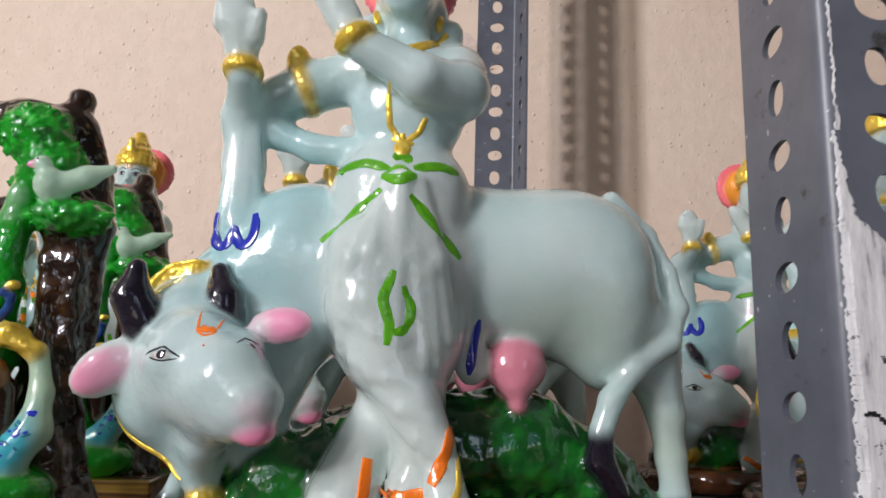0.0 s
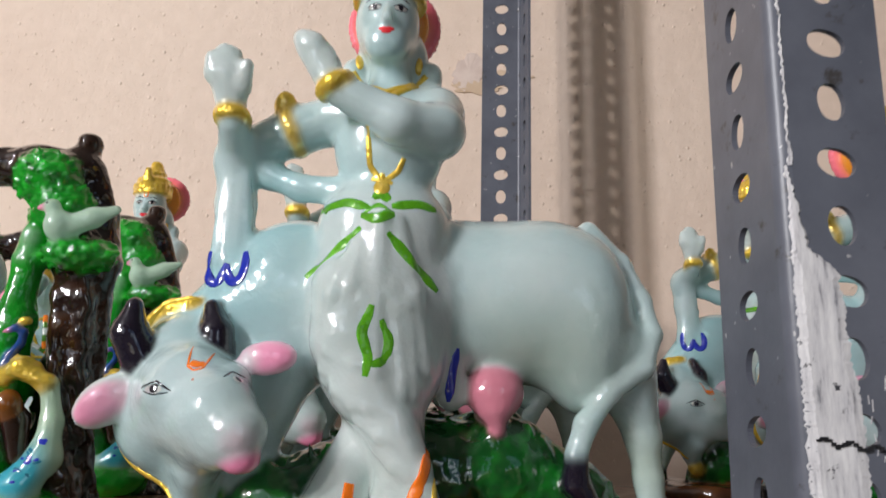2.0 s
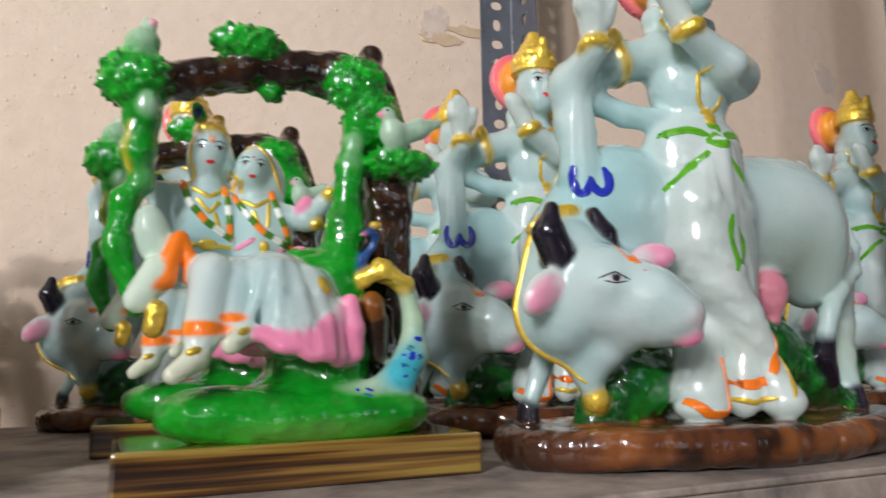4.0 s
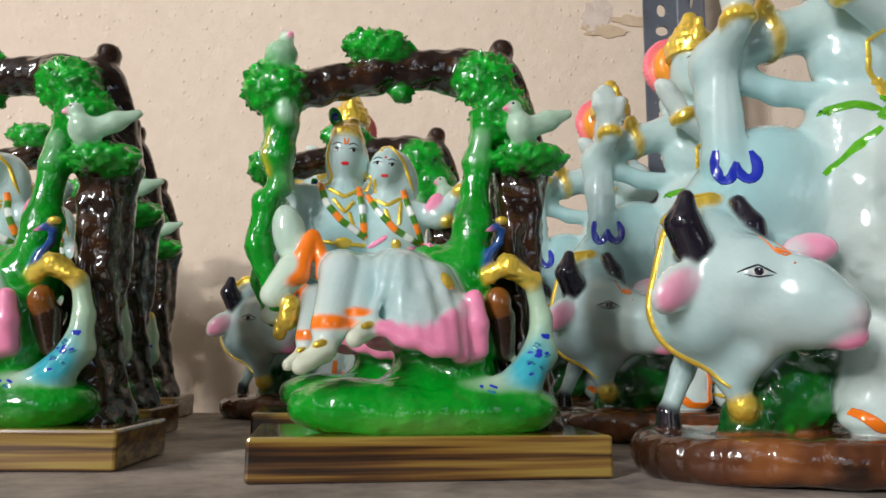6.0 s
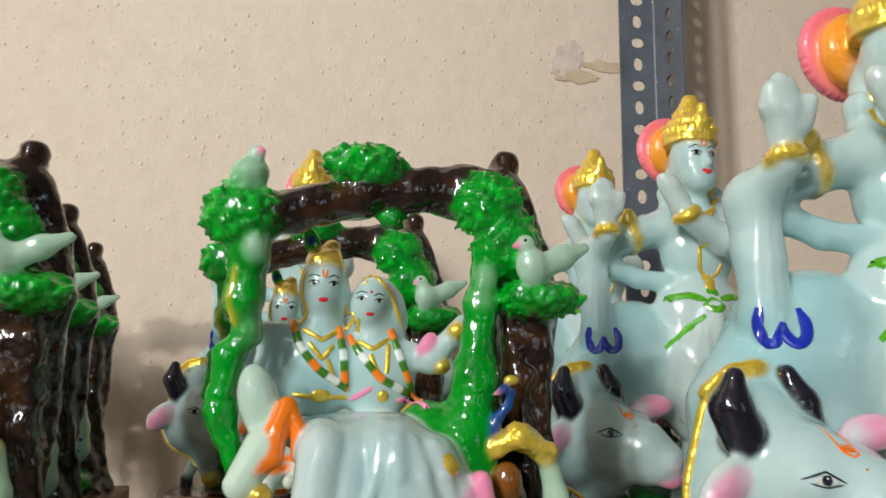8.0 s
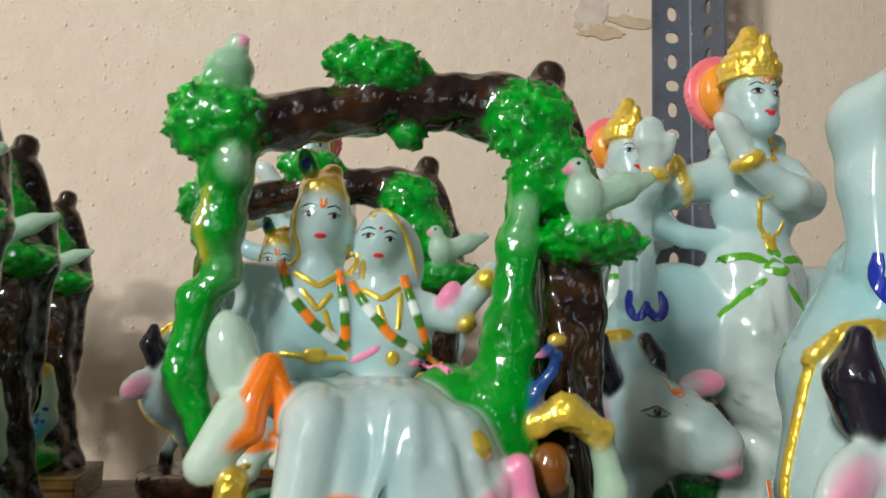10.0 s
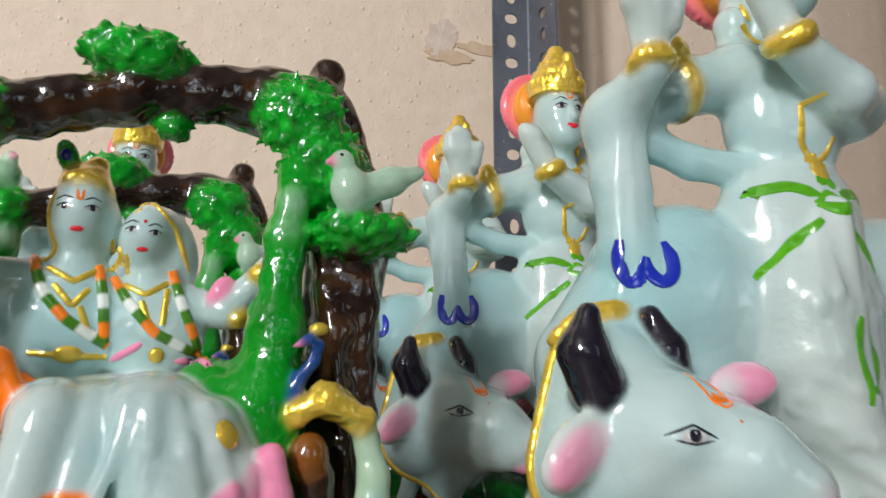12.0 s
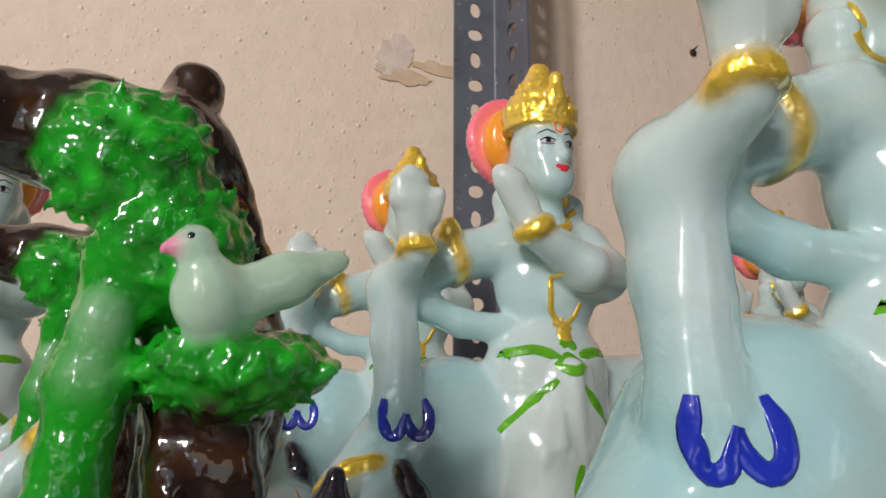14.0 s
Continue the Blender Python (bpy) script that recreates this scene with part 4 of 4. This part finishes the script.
def swing_couple(h):
    """The figurine of a couple on a swing under a flowering tree arch, on a striped plank."""
    s = Sculpt((-204, 260, -2), (-40, 354, 206), h)
    # mound and the middle trunk
    s.ell((-119, 296, 24), (51, 21, 12), LEAF, k=2, rough=1.2, size=7)
    s.ell((-150, 294, 27), (20, 15, 9), LEAF, k=5, rough=1.0, size=6)
    s.ell((-86, 292, 25), (22, 15, 10), LEAF, k=5, rough=1.0, size=6)
    s.chain([(-116, 305, 30), (-114, 306, 52), (-112, 308, 80)], [17, 13, 13], LEAF, k=8, rough=1.2, size=6)
    # right-hand tree: brown trunk with grooves, green limb beside it
    def trunk(p):
        ax = np.interp(p[..., 2], [18, 30, 60, 90, 130, 150], [-72, -74, -76, -75, -74, -76])
        rad = np.interp(p[..., 2], [18, 30, 60, 90, 130, 150], [17, 14, 11.5, 11.5, 12, 10])
        a = np.arctan2(p[..., 1] - 313, p[..., 0] - ax)
        twist = a * 5 + p[..., 2] * 0.06 + 2.6 * lump(p, 16, 2)
        return np.hypot(p[..., 0] - ax, p[..., 1] - 313) - rad - 1.3 * np.sin(twist) + np.maximum(0, p[..., 2] - 140) * 0.5

    s.add((-95, 296, 16), (-56, 330, 145), trunk, BARK, k=3, rough=1.8, size=6)
    s.chain([(-92, 305, 148), (-95, 304, 128), (-97, 303, 102), (-100, 302, 78), (-104, 301, 45), (-104, 301, 30)], [5.6, 5.2, 7.2, 10.5, 13.5, 16], LEAF, k=6, rough=0.8, size=4, tint=5)
    s.ell((-76, 298, 127), (4, 4, 5), BARK, k=1)
    # left-hand limb
    s.chain([(-178, 310, 66), (-186, 310, 90), (-184, 310, 108), (-178, 310, 116), (-180, 310, 128), (-179, 310, 142), (-178, 310, 156)], [3.5, 5, 4.8, 4.5, 6.5, 6.5, 8], LEAF, k=4, rough=0.9, size=4, tint=4)
    s.chain([(-183, 305.2, 119), (-184.6, 305, 128), (-183, 305, 138)], [0.8, 1.1, 0.7], (0.5, 0.42, 0.03), k=1.5)
    # arch branch
    s.chain([(-176, 311, 158), (-160, 311, 162), (-140, 311, 168), (-120, 311, 172), (-100, 312, 172), (-86, 314, 172)], [9, 7.5, 8, 8.5, 10.5, 11], BARK, k=4, rough=1.6, size=6)
    s.cap((-84, 316, 174), (-81, 317, 186), 7.5, 5.8, SOIL, k=3, rough=0.8, size=5)
    s.chain([(-78, 316, 172), (-70, 316, 150), (-68, 316, 130)], [7, 6, 8], BARK, k=4, rough=1.2, size=5)
    greens = (LEAF, LEAF, (0.010, 0.42, 0.018), (0.004, 0.2, 0.010))
    s.clump((-182, 310, 158), (15, 11, 13), 300, 2.1, greens, 1)
    s.clump((-139, 307, 179), (16, 10, 8), 240, 2.0, greens, 2)
    s.clump((-92, 304, 166), (15, 10, 13), 280, 2.1, greens, 3)
    s.clump((-84, 305, 152), (14, 10, 14), 280, 2.1, greens, 4)
    s.clump((-72, 301, 131), (17, 11, 7.5), 260, 2.1, greens, 5)
    s.clump((-128, 311, 160), (5, 5, 4), 16, 2.4, greens, 6)
    s.ell((-94, 301, 138), (3, 2.6, 4), PALEGREEN, k=4, tint=2)
    s.ell((-177, 304, 146), (3.6, 3, 5), PALEGREEN, k=3, tint=2)
    # birds
    dove = (0.42, 0.58, 0.44)
    s.ell((-79.5, 292, 142), (5.6, 5, 7), dove, k=2)
    s.ell((-82, 291, 149.5), (3.6, 3.4, 3.6), dove, k=1.5)
    s.cap((-85.3, 290, 149), (-86.8, 289.6, 148.3), 1.6, 1.0, PINK, k=0.6)
    s.cap((-77, 293, 141), (-66, 294, 146), 5, 4.5, dove, k=2, flat=1.3)
    s.cap((-66, 294, 146), (-57, 295, 150), 4.2, 2.2, dove, k=2, flat=1.4)
    s.ell((-180, 308, 173), (7, 7, 6), PALEGREEN, k=3, tint=4)
    s.ell((-178, 306, 180), (3.2, 3, 3.2), dove, k=2)
    s.cap((-176.4, 303.5, 180.5), (-175.4, 303, 180.3), 1.5, 1.0, PINK, k=0.5)
    # peacock on the mound
    s.shift = np.array((1.0, 8.0, -1.0))
    s.chain([(-95, 286, 82), (-93, 286, 88), (-89, 285, 93), (-88, 284, 97.5), (-91, 283, 99), (-93, 282.5, 98)], [3.2, 2.2, 1.7, 1.6, 1.6, 1.3], (0.012, 0.06, 0.24), k=1.2)
    s.cap((-94, 282, 97.6), (-95.2, 281.6, 97.2), 1.0, 0.6, PINK, k=0.4)
    s.ell((-88, 284, 102), (3.0, 2.2, 1.9), GOLD, gilt=0.5, k=0.6)
    s.chain([(-94, 284, 79), (-86, 282, 83), (-77, 282, 78)], [3.6, 4.8, 4.2], GOLD, gilt=0.5, k=1, rough=1.5, size=4)
    s.ell((-90, 283, 68), (5.4, 5, 6.5), (0.22, 0.07, 0.01), k=0.8, tint=0.4)
    s.cap((-88, 286, 62), (-86, 287, 48), 6, 4, SOIL, k=2)
    tail = (0.42, 0.56, 0.4)
    s.chain([(-75, 284, 76), (-72, 283, 62), (-73, 282, 48), (-80, 280, 38), (-92, 278, 33), (-106, 279, 33)], [3.6, 4, 6.5, 7, 5, 3], tail, k=3, tint=2)

    s.shift = np.zeros(3)
    # seat, couple: laps, legs, skirts
    s.ell((-134, 314, 81), (33, 14, 8), MILK, k=3)
    s.ell((-152, 302, 79), (10, 19, 9), MILK, k=3)
    s.ell((-142, 304, 79), (7.5, 17, 8), MILK, k=1.5)
    s.ell((-129, 303, 80), (15, 19, 9.5), MILK, k=1.5)
    s.cap((-152, 291, 76), (-156, 281, 56), 8.6, 7.0, MILK, k=2.5)
    s.cap((-142, 291, 76), (-145, 283, 59), 7.0, 6.0, MILK, k=1.5)
    s.cap((-156, 281, 55), (-158, 278, 47), 5.8, 4.6, MILK, k=3)
    s.cap((-158, 277, 47), (-166, 272, 41), 4.6, 3.4, (0.68, 0.7, 0.55), k=2)
    s.cap((-141, 280, 56), (-147, 273, 51), 4.5, 3.4, (0.68, 0.7, 0.55), k=2)
    s.cap((-130, 291, 76), (-124, 287, 60), 11.5, 13, MILK, k=2)
    s.cap((-116, 290, 74), (-110, 289, 62), 9, 9, MILK, k=5)
    for x0, x1 in ((-136, -140), (-129, -130), (-122, -119), (-116, -109)):
        pts = s.settle([(x0, 280, 84), ((x0 + x1) / 2, 277, 72), (x1, 276, 60)])
        s.chain([tuple(q + np.array((0, 0.6, 0))) for q in pts], [1, 1.8, 1.4], MILK, k=2.5)
    # ruffled hem, deeper where the cloth flares out
    for k in range(17):
        f = k / 16
        x = -138 + 38 * f
        y = float(np.interp(f, [0, 0.3, 0.7, 1], [277, 274.5, 276, 286])) + (0.8 if k % 2 else -0.6)
        low, top = float(np.interp(f, [0, 0.3, 0.65, 1], [55, 50.5, 47, 45.5])) + math.sin(k * 1.3), float(np.interp(f, [0, 0.3, 0.65, 1], [59, 57, 59, 68]))
        s.cap((x, y, low), (x - 0.5, y + 1.6, top - 2.5 * (1 - f)), 2.9 if k % 2 else 2.4, 1.8, PINK, k=2.4)
    s.chain([(-100, 285, 68), (-98.5, 285, 58), (-97.5, 286, 48)], [3.6, 4.2, 3.6], PINK, k=2)
    s.ell((-134, 298, 51), (8, 8, 4), PINK, k=3)
    # torsos, leaning well back
    s.shift = np.array((1.0, 15.0, 1.5))
    s.ell((-153, 314, 103), (17, 9.5, 19), JADE, k=4)
    s.ell((-130, 313, 100), (15, 9.5, 17), JADE, k=4)
    s.chain([(-165, 314, 114), (-176, 312, 116)], [6, 4], JADE, k=4)
    s.chain([(-170, 314, 112), (-172, 313, 92)], [5, 7], JADE, k=4)
    s.chain([(-118, 312, 108), (-110, 308, 106), (-98, 305, 120)], [5.5, 4.8, 4], JADE, k=3)
    s.ell((-112, 306, 112), (3.2, 3, 5.5), PINK, turn=(0, 30, 0), k=1)
    for at in ((-106.5, 305, 104), (-101, 303, 117.5)):
        s.ell(at, (3.6, 3.4, 3.4), GOLD, gilt=0.5, k=0.8, rough=0.5, size=2)
    # heads
    s.cap((-152, 313, 124), (-152, 314, 114), 5.5, 7, JADE, k=3)
    s.ell((-152, 311.5, 134), (8.6, 8.5, 12), JADE, turn=(0, 4, 0), k=2)
    s.ell((-151, 316, 131), (10, 7, 14), JADE, k=3)
    s.cap((-151, 313, 143), (-149, 314, 149), 8.2, 3.5, GOLD, gilt=0.5, k=1, rough=0.5, size=2)
    s.ell((-157, 312, 151), (3.2, 2, 5.5), LEAF, turn=(0, -18, 0), k=1)
    s.dot((-157.4, 309, 151), 1.5, 2.0, BLUE, way=FRONT)
    s.cap((-133, 312, 119), (-133, 313, 110), 5, 6.5, JADE, k=3)
    s.ell((-134, 310.5, 128), (7.4, 7.8, 10.2), JADE, turn=(0, 14, 0), k=2)
    s.ell((-129, 315, 124), (10.5, 7, 15), JADE, turn=(0, -14, 0), k=3)
    s.shift = np.zeros(3)
    # bolster with orange cloth
    s.ell((-173, 301, 93), (6.8, 6, 13), (0.5, 0.62, 0.52), k=2, turn=(0, -14, 0))
    s.cap((-171, 296, 78), (-178, 291, 68), 7, 5, (0.6, 0.7, 0.58), k=3)
    s.chain([(-164, 296, 92), (-167, 294, 84), (-168, 292, 76), (-174, 290, 72)], [3.2, 3.6, 3.6, 2.5], ORANGE, k=1, tint=0.3)
    s.chain([(-163, 296, 92), (-160, 295, 84), (-160, 294, 76)], [2.6, 2.8, 2.2], ORANGE, k=0.8, tint=0.3)
    s.cap((-171, 290, 64), (-172, 290, 58), 4, 4, GOLD, gilt=0.7, k=1)

    # painted work
    s.shift = np.array((1.0, 15.0, 1.5))
    shades = ((0.95, 0.22, 0.015), (0.06, 0.2, 0.01), (0.8, 0.8, 0.76), (0.06, 0.2, 0.01))
    for pts in ([(-163, 302, 120), (-160, 302, 110), (-153, 300, 102), (-142, 299, 95)], [(-146, 302, 118), (-144, 300, 108), (-143, 299, 96)],
                [(-142, 302, 115), (-137, 300, 107), (-130, 299, 99), (-120, 299, 94), (-116, 299, 93)], [(-126, 302, 118), (-123, 300, 108), (-117, 299, 94)]):
        s.stroke(pts, 3.2, ORANGE, way=FRONT, high=0.45, taper=0.9, dash=(4.2, shades))
    for pts in ([(-159, 305, 117), (-152, 303, 113), (-146, 305, 117)], [(-157, 304, 112), (-152, 302, 106), (-148, 304, 111)], [(-139, 304, 113), (-133, 302, 110), (-127, 304, 114)],
                [(-134, 302, 108), (-131, 302, 100)], [(-150, 302, 106), (-147, 302, 98)], [(-162, 302, 93), (-152, 300, 92), (-142, 301, 92)], [(-127, 302, 112), (-128, 301, 101)]):
        s.stroke(pts, 2.0, GOLD, 0.5, way=FRONT, high=0.35, taper=0.9)
    s.dot((-152, 300, 92.5), 4, 2.6, GOLD, 0.5, way=FRONT, high=1.0)
    s.dot((-129, 300, 92.5), 2.2, 2.4, GOLD, 0.5, way=FRONT, high=1.0)
    for pts in ([(-161, 307, 140), (-162, 308, 128), (-161, 308, 119)], [(-143, 307, 127), (-143, 306, 118)], [(-139, 305, 136), (-133, 303, 138.5), (-126, 306, 131), (-121, 310, 118)], [(-139, 306, 122), (-138, 304, 116)]):
        s.stroke(pts, 1.9, GOLD, 0.5, way=FRONT, high=0.4)
    s.stroke([(-141, 300, 91), (-136, 298, 94), (-133, 298, 96)], 2.2, PINK, way=FRONT)
    s.stroke([(-124, 298, 91), (-117, 297, 91), (-114, 297, 86)], 2.2, PINK, way=FRONT)
    s.shift = np.zeros(3)
    s.dot((-111.5, 282, 74), 3.6, 4.0, GOLD, 0.5, way=FRONT, high=1.6)
    for pts in ([(-162, 276, 48), (-157, 275, 50)], [(-145, 278, 55), (-140, 278, 57)]):
        s.stroke(pts, 3.0, GOLD, 0.7, way=FRONT, high=0.4)
    rnd = random.Random(8)
    for k in range(16):
        f = rnd.random()
        at = (np.interp(f, [0, 0.4, 1], [-71, -76, -96]) + rnd.uniform(-3, 3), 276, np.interp(f, [0, 0.4, 1], [56, 42, 33]) + rnd.uniform(-3, 3))
        s.dot(at, rnd.uniform(0.9, 2.0), rnd.uniform(0.6, 1.2), BLUE if k % 3 else (0.02, 0.2, 0.3), way=FRONT, high=0.15, spin=rnd.uniform(-40, 40))
    s.shift = np.array((1.0, 15.0, 1.5))
    for hx, hz, tilt, sc in ((-152.4, 131.5, 4, 1.0), (-134.8, 126.2, 14, 0.88)):
        for sx in (-1, 1):
            ex, ez = hx + sx * 3.7 * sc, hz + 2.6 * sc - sx * tilt * 0.03
            s.dot((ex, 300, ez), 1.9 * sc, 0.9 * sc, WHITE, way=FRONT, high=0.2)
            s.dot((ex, 300, ez), 1.05 * sc, 0.9 * sc, BLACK, way=FRONT, high=0.3)
            s.stroke([(ex - 2.1 * sc, 300, ez + 0.2), (ex, 300, ez + 1.1 * sc), (ex + 2.1 * sc, 300, ez + 0.2)], 0.5, BLACK, way=FRONT)
            s.stroke([(ex - 2.4 * sc, 300, ez + 2.2 * sc), (ex, 300, ez + 3.3 * sc), (ex + 2.4 * sc, 300, ez + 2.3 * sc)], 0.5, BLACK, way=FRONT)
        s.dot((hx, 300, hz - 3.6 * sc), 1.9 * sc, 0.9 * sc, RED, way=FRONT, high=0.4)
    s.stroke([(-153, 300, 139.5), (-152.6, 300, 136.5), (-151.6, 300, 136.5), (-151.2, 300, 139.5)], 0.9, ORANGE, way=FRONT)
    s.dot((-134.5, 300, 131.4), 0.6, 0.6, RED, way=FRONT)
    s.shift = np.zeros(3)
    s.dot((-83, 287, 150.6), 0.6, 0.6, BLACK, way=FRONT, high=0.2)

    # striped plank with softened edges
    bm = bmesh.new()
    box_bm(bm, (-184, 275, 0), (-48, 336, 16), 1.3)
    bm.verts.ensure_lookup_table()
    plank = (np.array([v.co[:] for v in bm.verts]), [[v.index for v in f.verts] for f in bm.faces])
    bm.free()
    even, teal = (1, 1, 1), (0.05, 0.4, 0.5)
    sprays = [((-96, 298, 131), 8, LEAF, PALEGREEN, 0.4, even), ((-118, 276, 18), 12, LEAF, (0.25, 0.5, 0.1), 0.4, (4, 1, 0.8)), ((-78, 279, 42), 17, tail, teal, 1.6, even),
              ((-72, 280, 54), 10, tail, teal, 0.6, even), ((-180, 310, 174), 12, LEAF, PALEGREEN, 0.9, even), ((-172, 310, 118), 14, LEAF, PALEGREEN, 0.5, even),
              # the last spray here paints the arch's bluish shade onto lap and skirts
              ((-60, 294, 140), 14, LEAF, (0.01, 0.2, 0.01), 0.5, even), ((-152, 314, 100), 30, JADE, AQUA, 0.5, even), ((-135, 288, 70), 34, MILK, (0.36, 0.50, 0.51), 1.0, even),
              ((-157, 279, 57), 9, MILK, ORANGE, 3.0, (1.6, 1.6, 0.45)), ((-146, 282, 61), 7, MILK, ORANGE, 3.0, (1.2, 1.6, 0.4)),
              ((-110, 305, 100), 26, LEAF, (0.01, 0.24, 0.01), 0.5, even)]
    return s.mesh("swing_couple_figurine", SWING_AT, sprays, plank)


COW_FINE, SWING_FINE = flute_player_with_cow(FINE), swing_couple(FINE * 0.8)
COW_FAR, SWING_FAR = flute_player_with_cow(FAR), swing_couple(FAR * 0.8)


def stand(mesh, at, x, y, turn, label, name, group):
    ob = new(name, mesh)
    ob.matrix_world = Matrix.Translation(((at[0] + x) * 0.001, (at[1] + y) * 0.001, 0.0002)) @ pose(0, 0, 0, 0, 0, turn)
    return tagged(ob, label, "figurine", group=group)


COW_LABEL = "glossy pale jade resin flute player with cow"
SWING_LABEL = "glossy painted resin couple on tree swing"
for mesh, x, y, turn, note in ((COW_FINE, 0, 0, 0, "at the shelf front"), (COW_FINE, 6, 147, 0, "in the second row"), (COW_FAR, 0, 262, 0, "near the back post"),
                               (COW_FAR, -199, 322, 0, "by the wall"), (COW_FAR, 312, 142, 0, "in the next bay"), (COW_FAR, 290, 262, 0, "next bay back")):
    stand(mesh, COW_AT, x, y, turn, f"{COW_LABEL}, {note}", "cow_figurine", "cow figurines")
for mesh, x, y, turn, note in ((SWING_FINE, 0, 0, 0, "at the shelf front"), (SWING_FAR, -10, 131, 0, "in the second row"), (SWING_FINE, -184, 42, -6, "beside its twin"),
                               (SWING_FAR, -200, 165, -4, "in the second row"), (SWING_FAR, -214, 306, -4, "near the wall")):
    stand(mesh, SWING_AT, x, y, turn, f"{SWING_LABEL}, {note}", "swing_figurine", "swing figurines")


# ---- small things on the wall ----
# a dark bead and cone in place of a small insect
bm = bmesh.new()
bmesh.ops.create_uvsphere(bm, u_segments=12, v_segments=8, radius=0.0045, matrix=Matrix.Translation((0.509, 0.7425, 0.526)) @ Matrix.Diagonal((1.1, 0.5, 0.8, 1)))
bmesh.ops.create_cone(bm, segments=8, radius1=0.0012, radius2=0.0008, depth=0.008, cap_ends=True, matrix=Matrix.Translation((0.511, 0.741, 0.5305)) @ pose(0, 0, 0, 60, 20, 0))
tagged(mesh_ob("wall_insect", bm, DARK, smooth=True), "small dark insect shape on the plaster", "nail")

def wall_patch(name, x, z, rx, rz, lean, seed, material, label, category):
    """A torn flat scrap on the plaster, ragged at its edge."""
    rnd = random.Random(seed)
    bm = bmesh.new()
    ring = []
    for k in range(34):
        a = 2 * math.pi * k / 34
        f = 0.72 + 0.28 * noise.noise((math.cos(a) * 2.1 + seed, math.sin(a) * 2.1, seed)) + rnd.uniform(-0.05, 0.05)
        u, w = rx * f * math.cos(a), rz * f * math.sin(a)
        ring.append(bm.verts.new((x + u + lean * w, 0.7441 - 0.0004 * rnd.random(), z + w)))
    mid = bm.verts.new((x, 0.7435, z))
    for k in range(34):
        bm.faces.new((ring[k], ring[(k + 1) % 34], mid))
    res = bmesh.ops.extrude_face_region(bm, geom=list(bm.faces))
    bmesh.ops.translate(bm, vec=(0, 0.0012, 0), verts=[g for g in res["geom"] if isinstance(g, bmesh.types.BMVert)])
    bmesh.ops.recalc_face_normals(bm, faces=bm.faces)
    return tagged(mesh_ob(name, bm, material), label, category)


wall_patch("torn_tape", 0.137, 0.436, 0.024, 0.031, 0.25, 3, PAPER, "torn pale patch of paper tape on plaster wall", "tape")
wall_patch("glue_mark", 0.146, 0.418, 0.036, 0.011, 0.0, 8, GLUE, "yellowed smear of old glue under torn tape", "stain")
wall_patch("glue_mark", 0.182, 0.433, 0.038, 0.009, 0.0, 5, GLUE, "thin brownish glue streak beside the torn tape", "stain")
wall_patch("torn_tape", 0.79, 0.462, 0.03, 0.034, -0.4, 11, PAPER, "torn whitish paper scrap on plaster in the next bay", "tape")
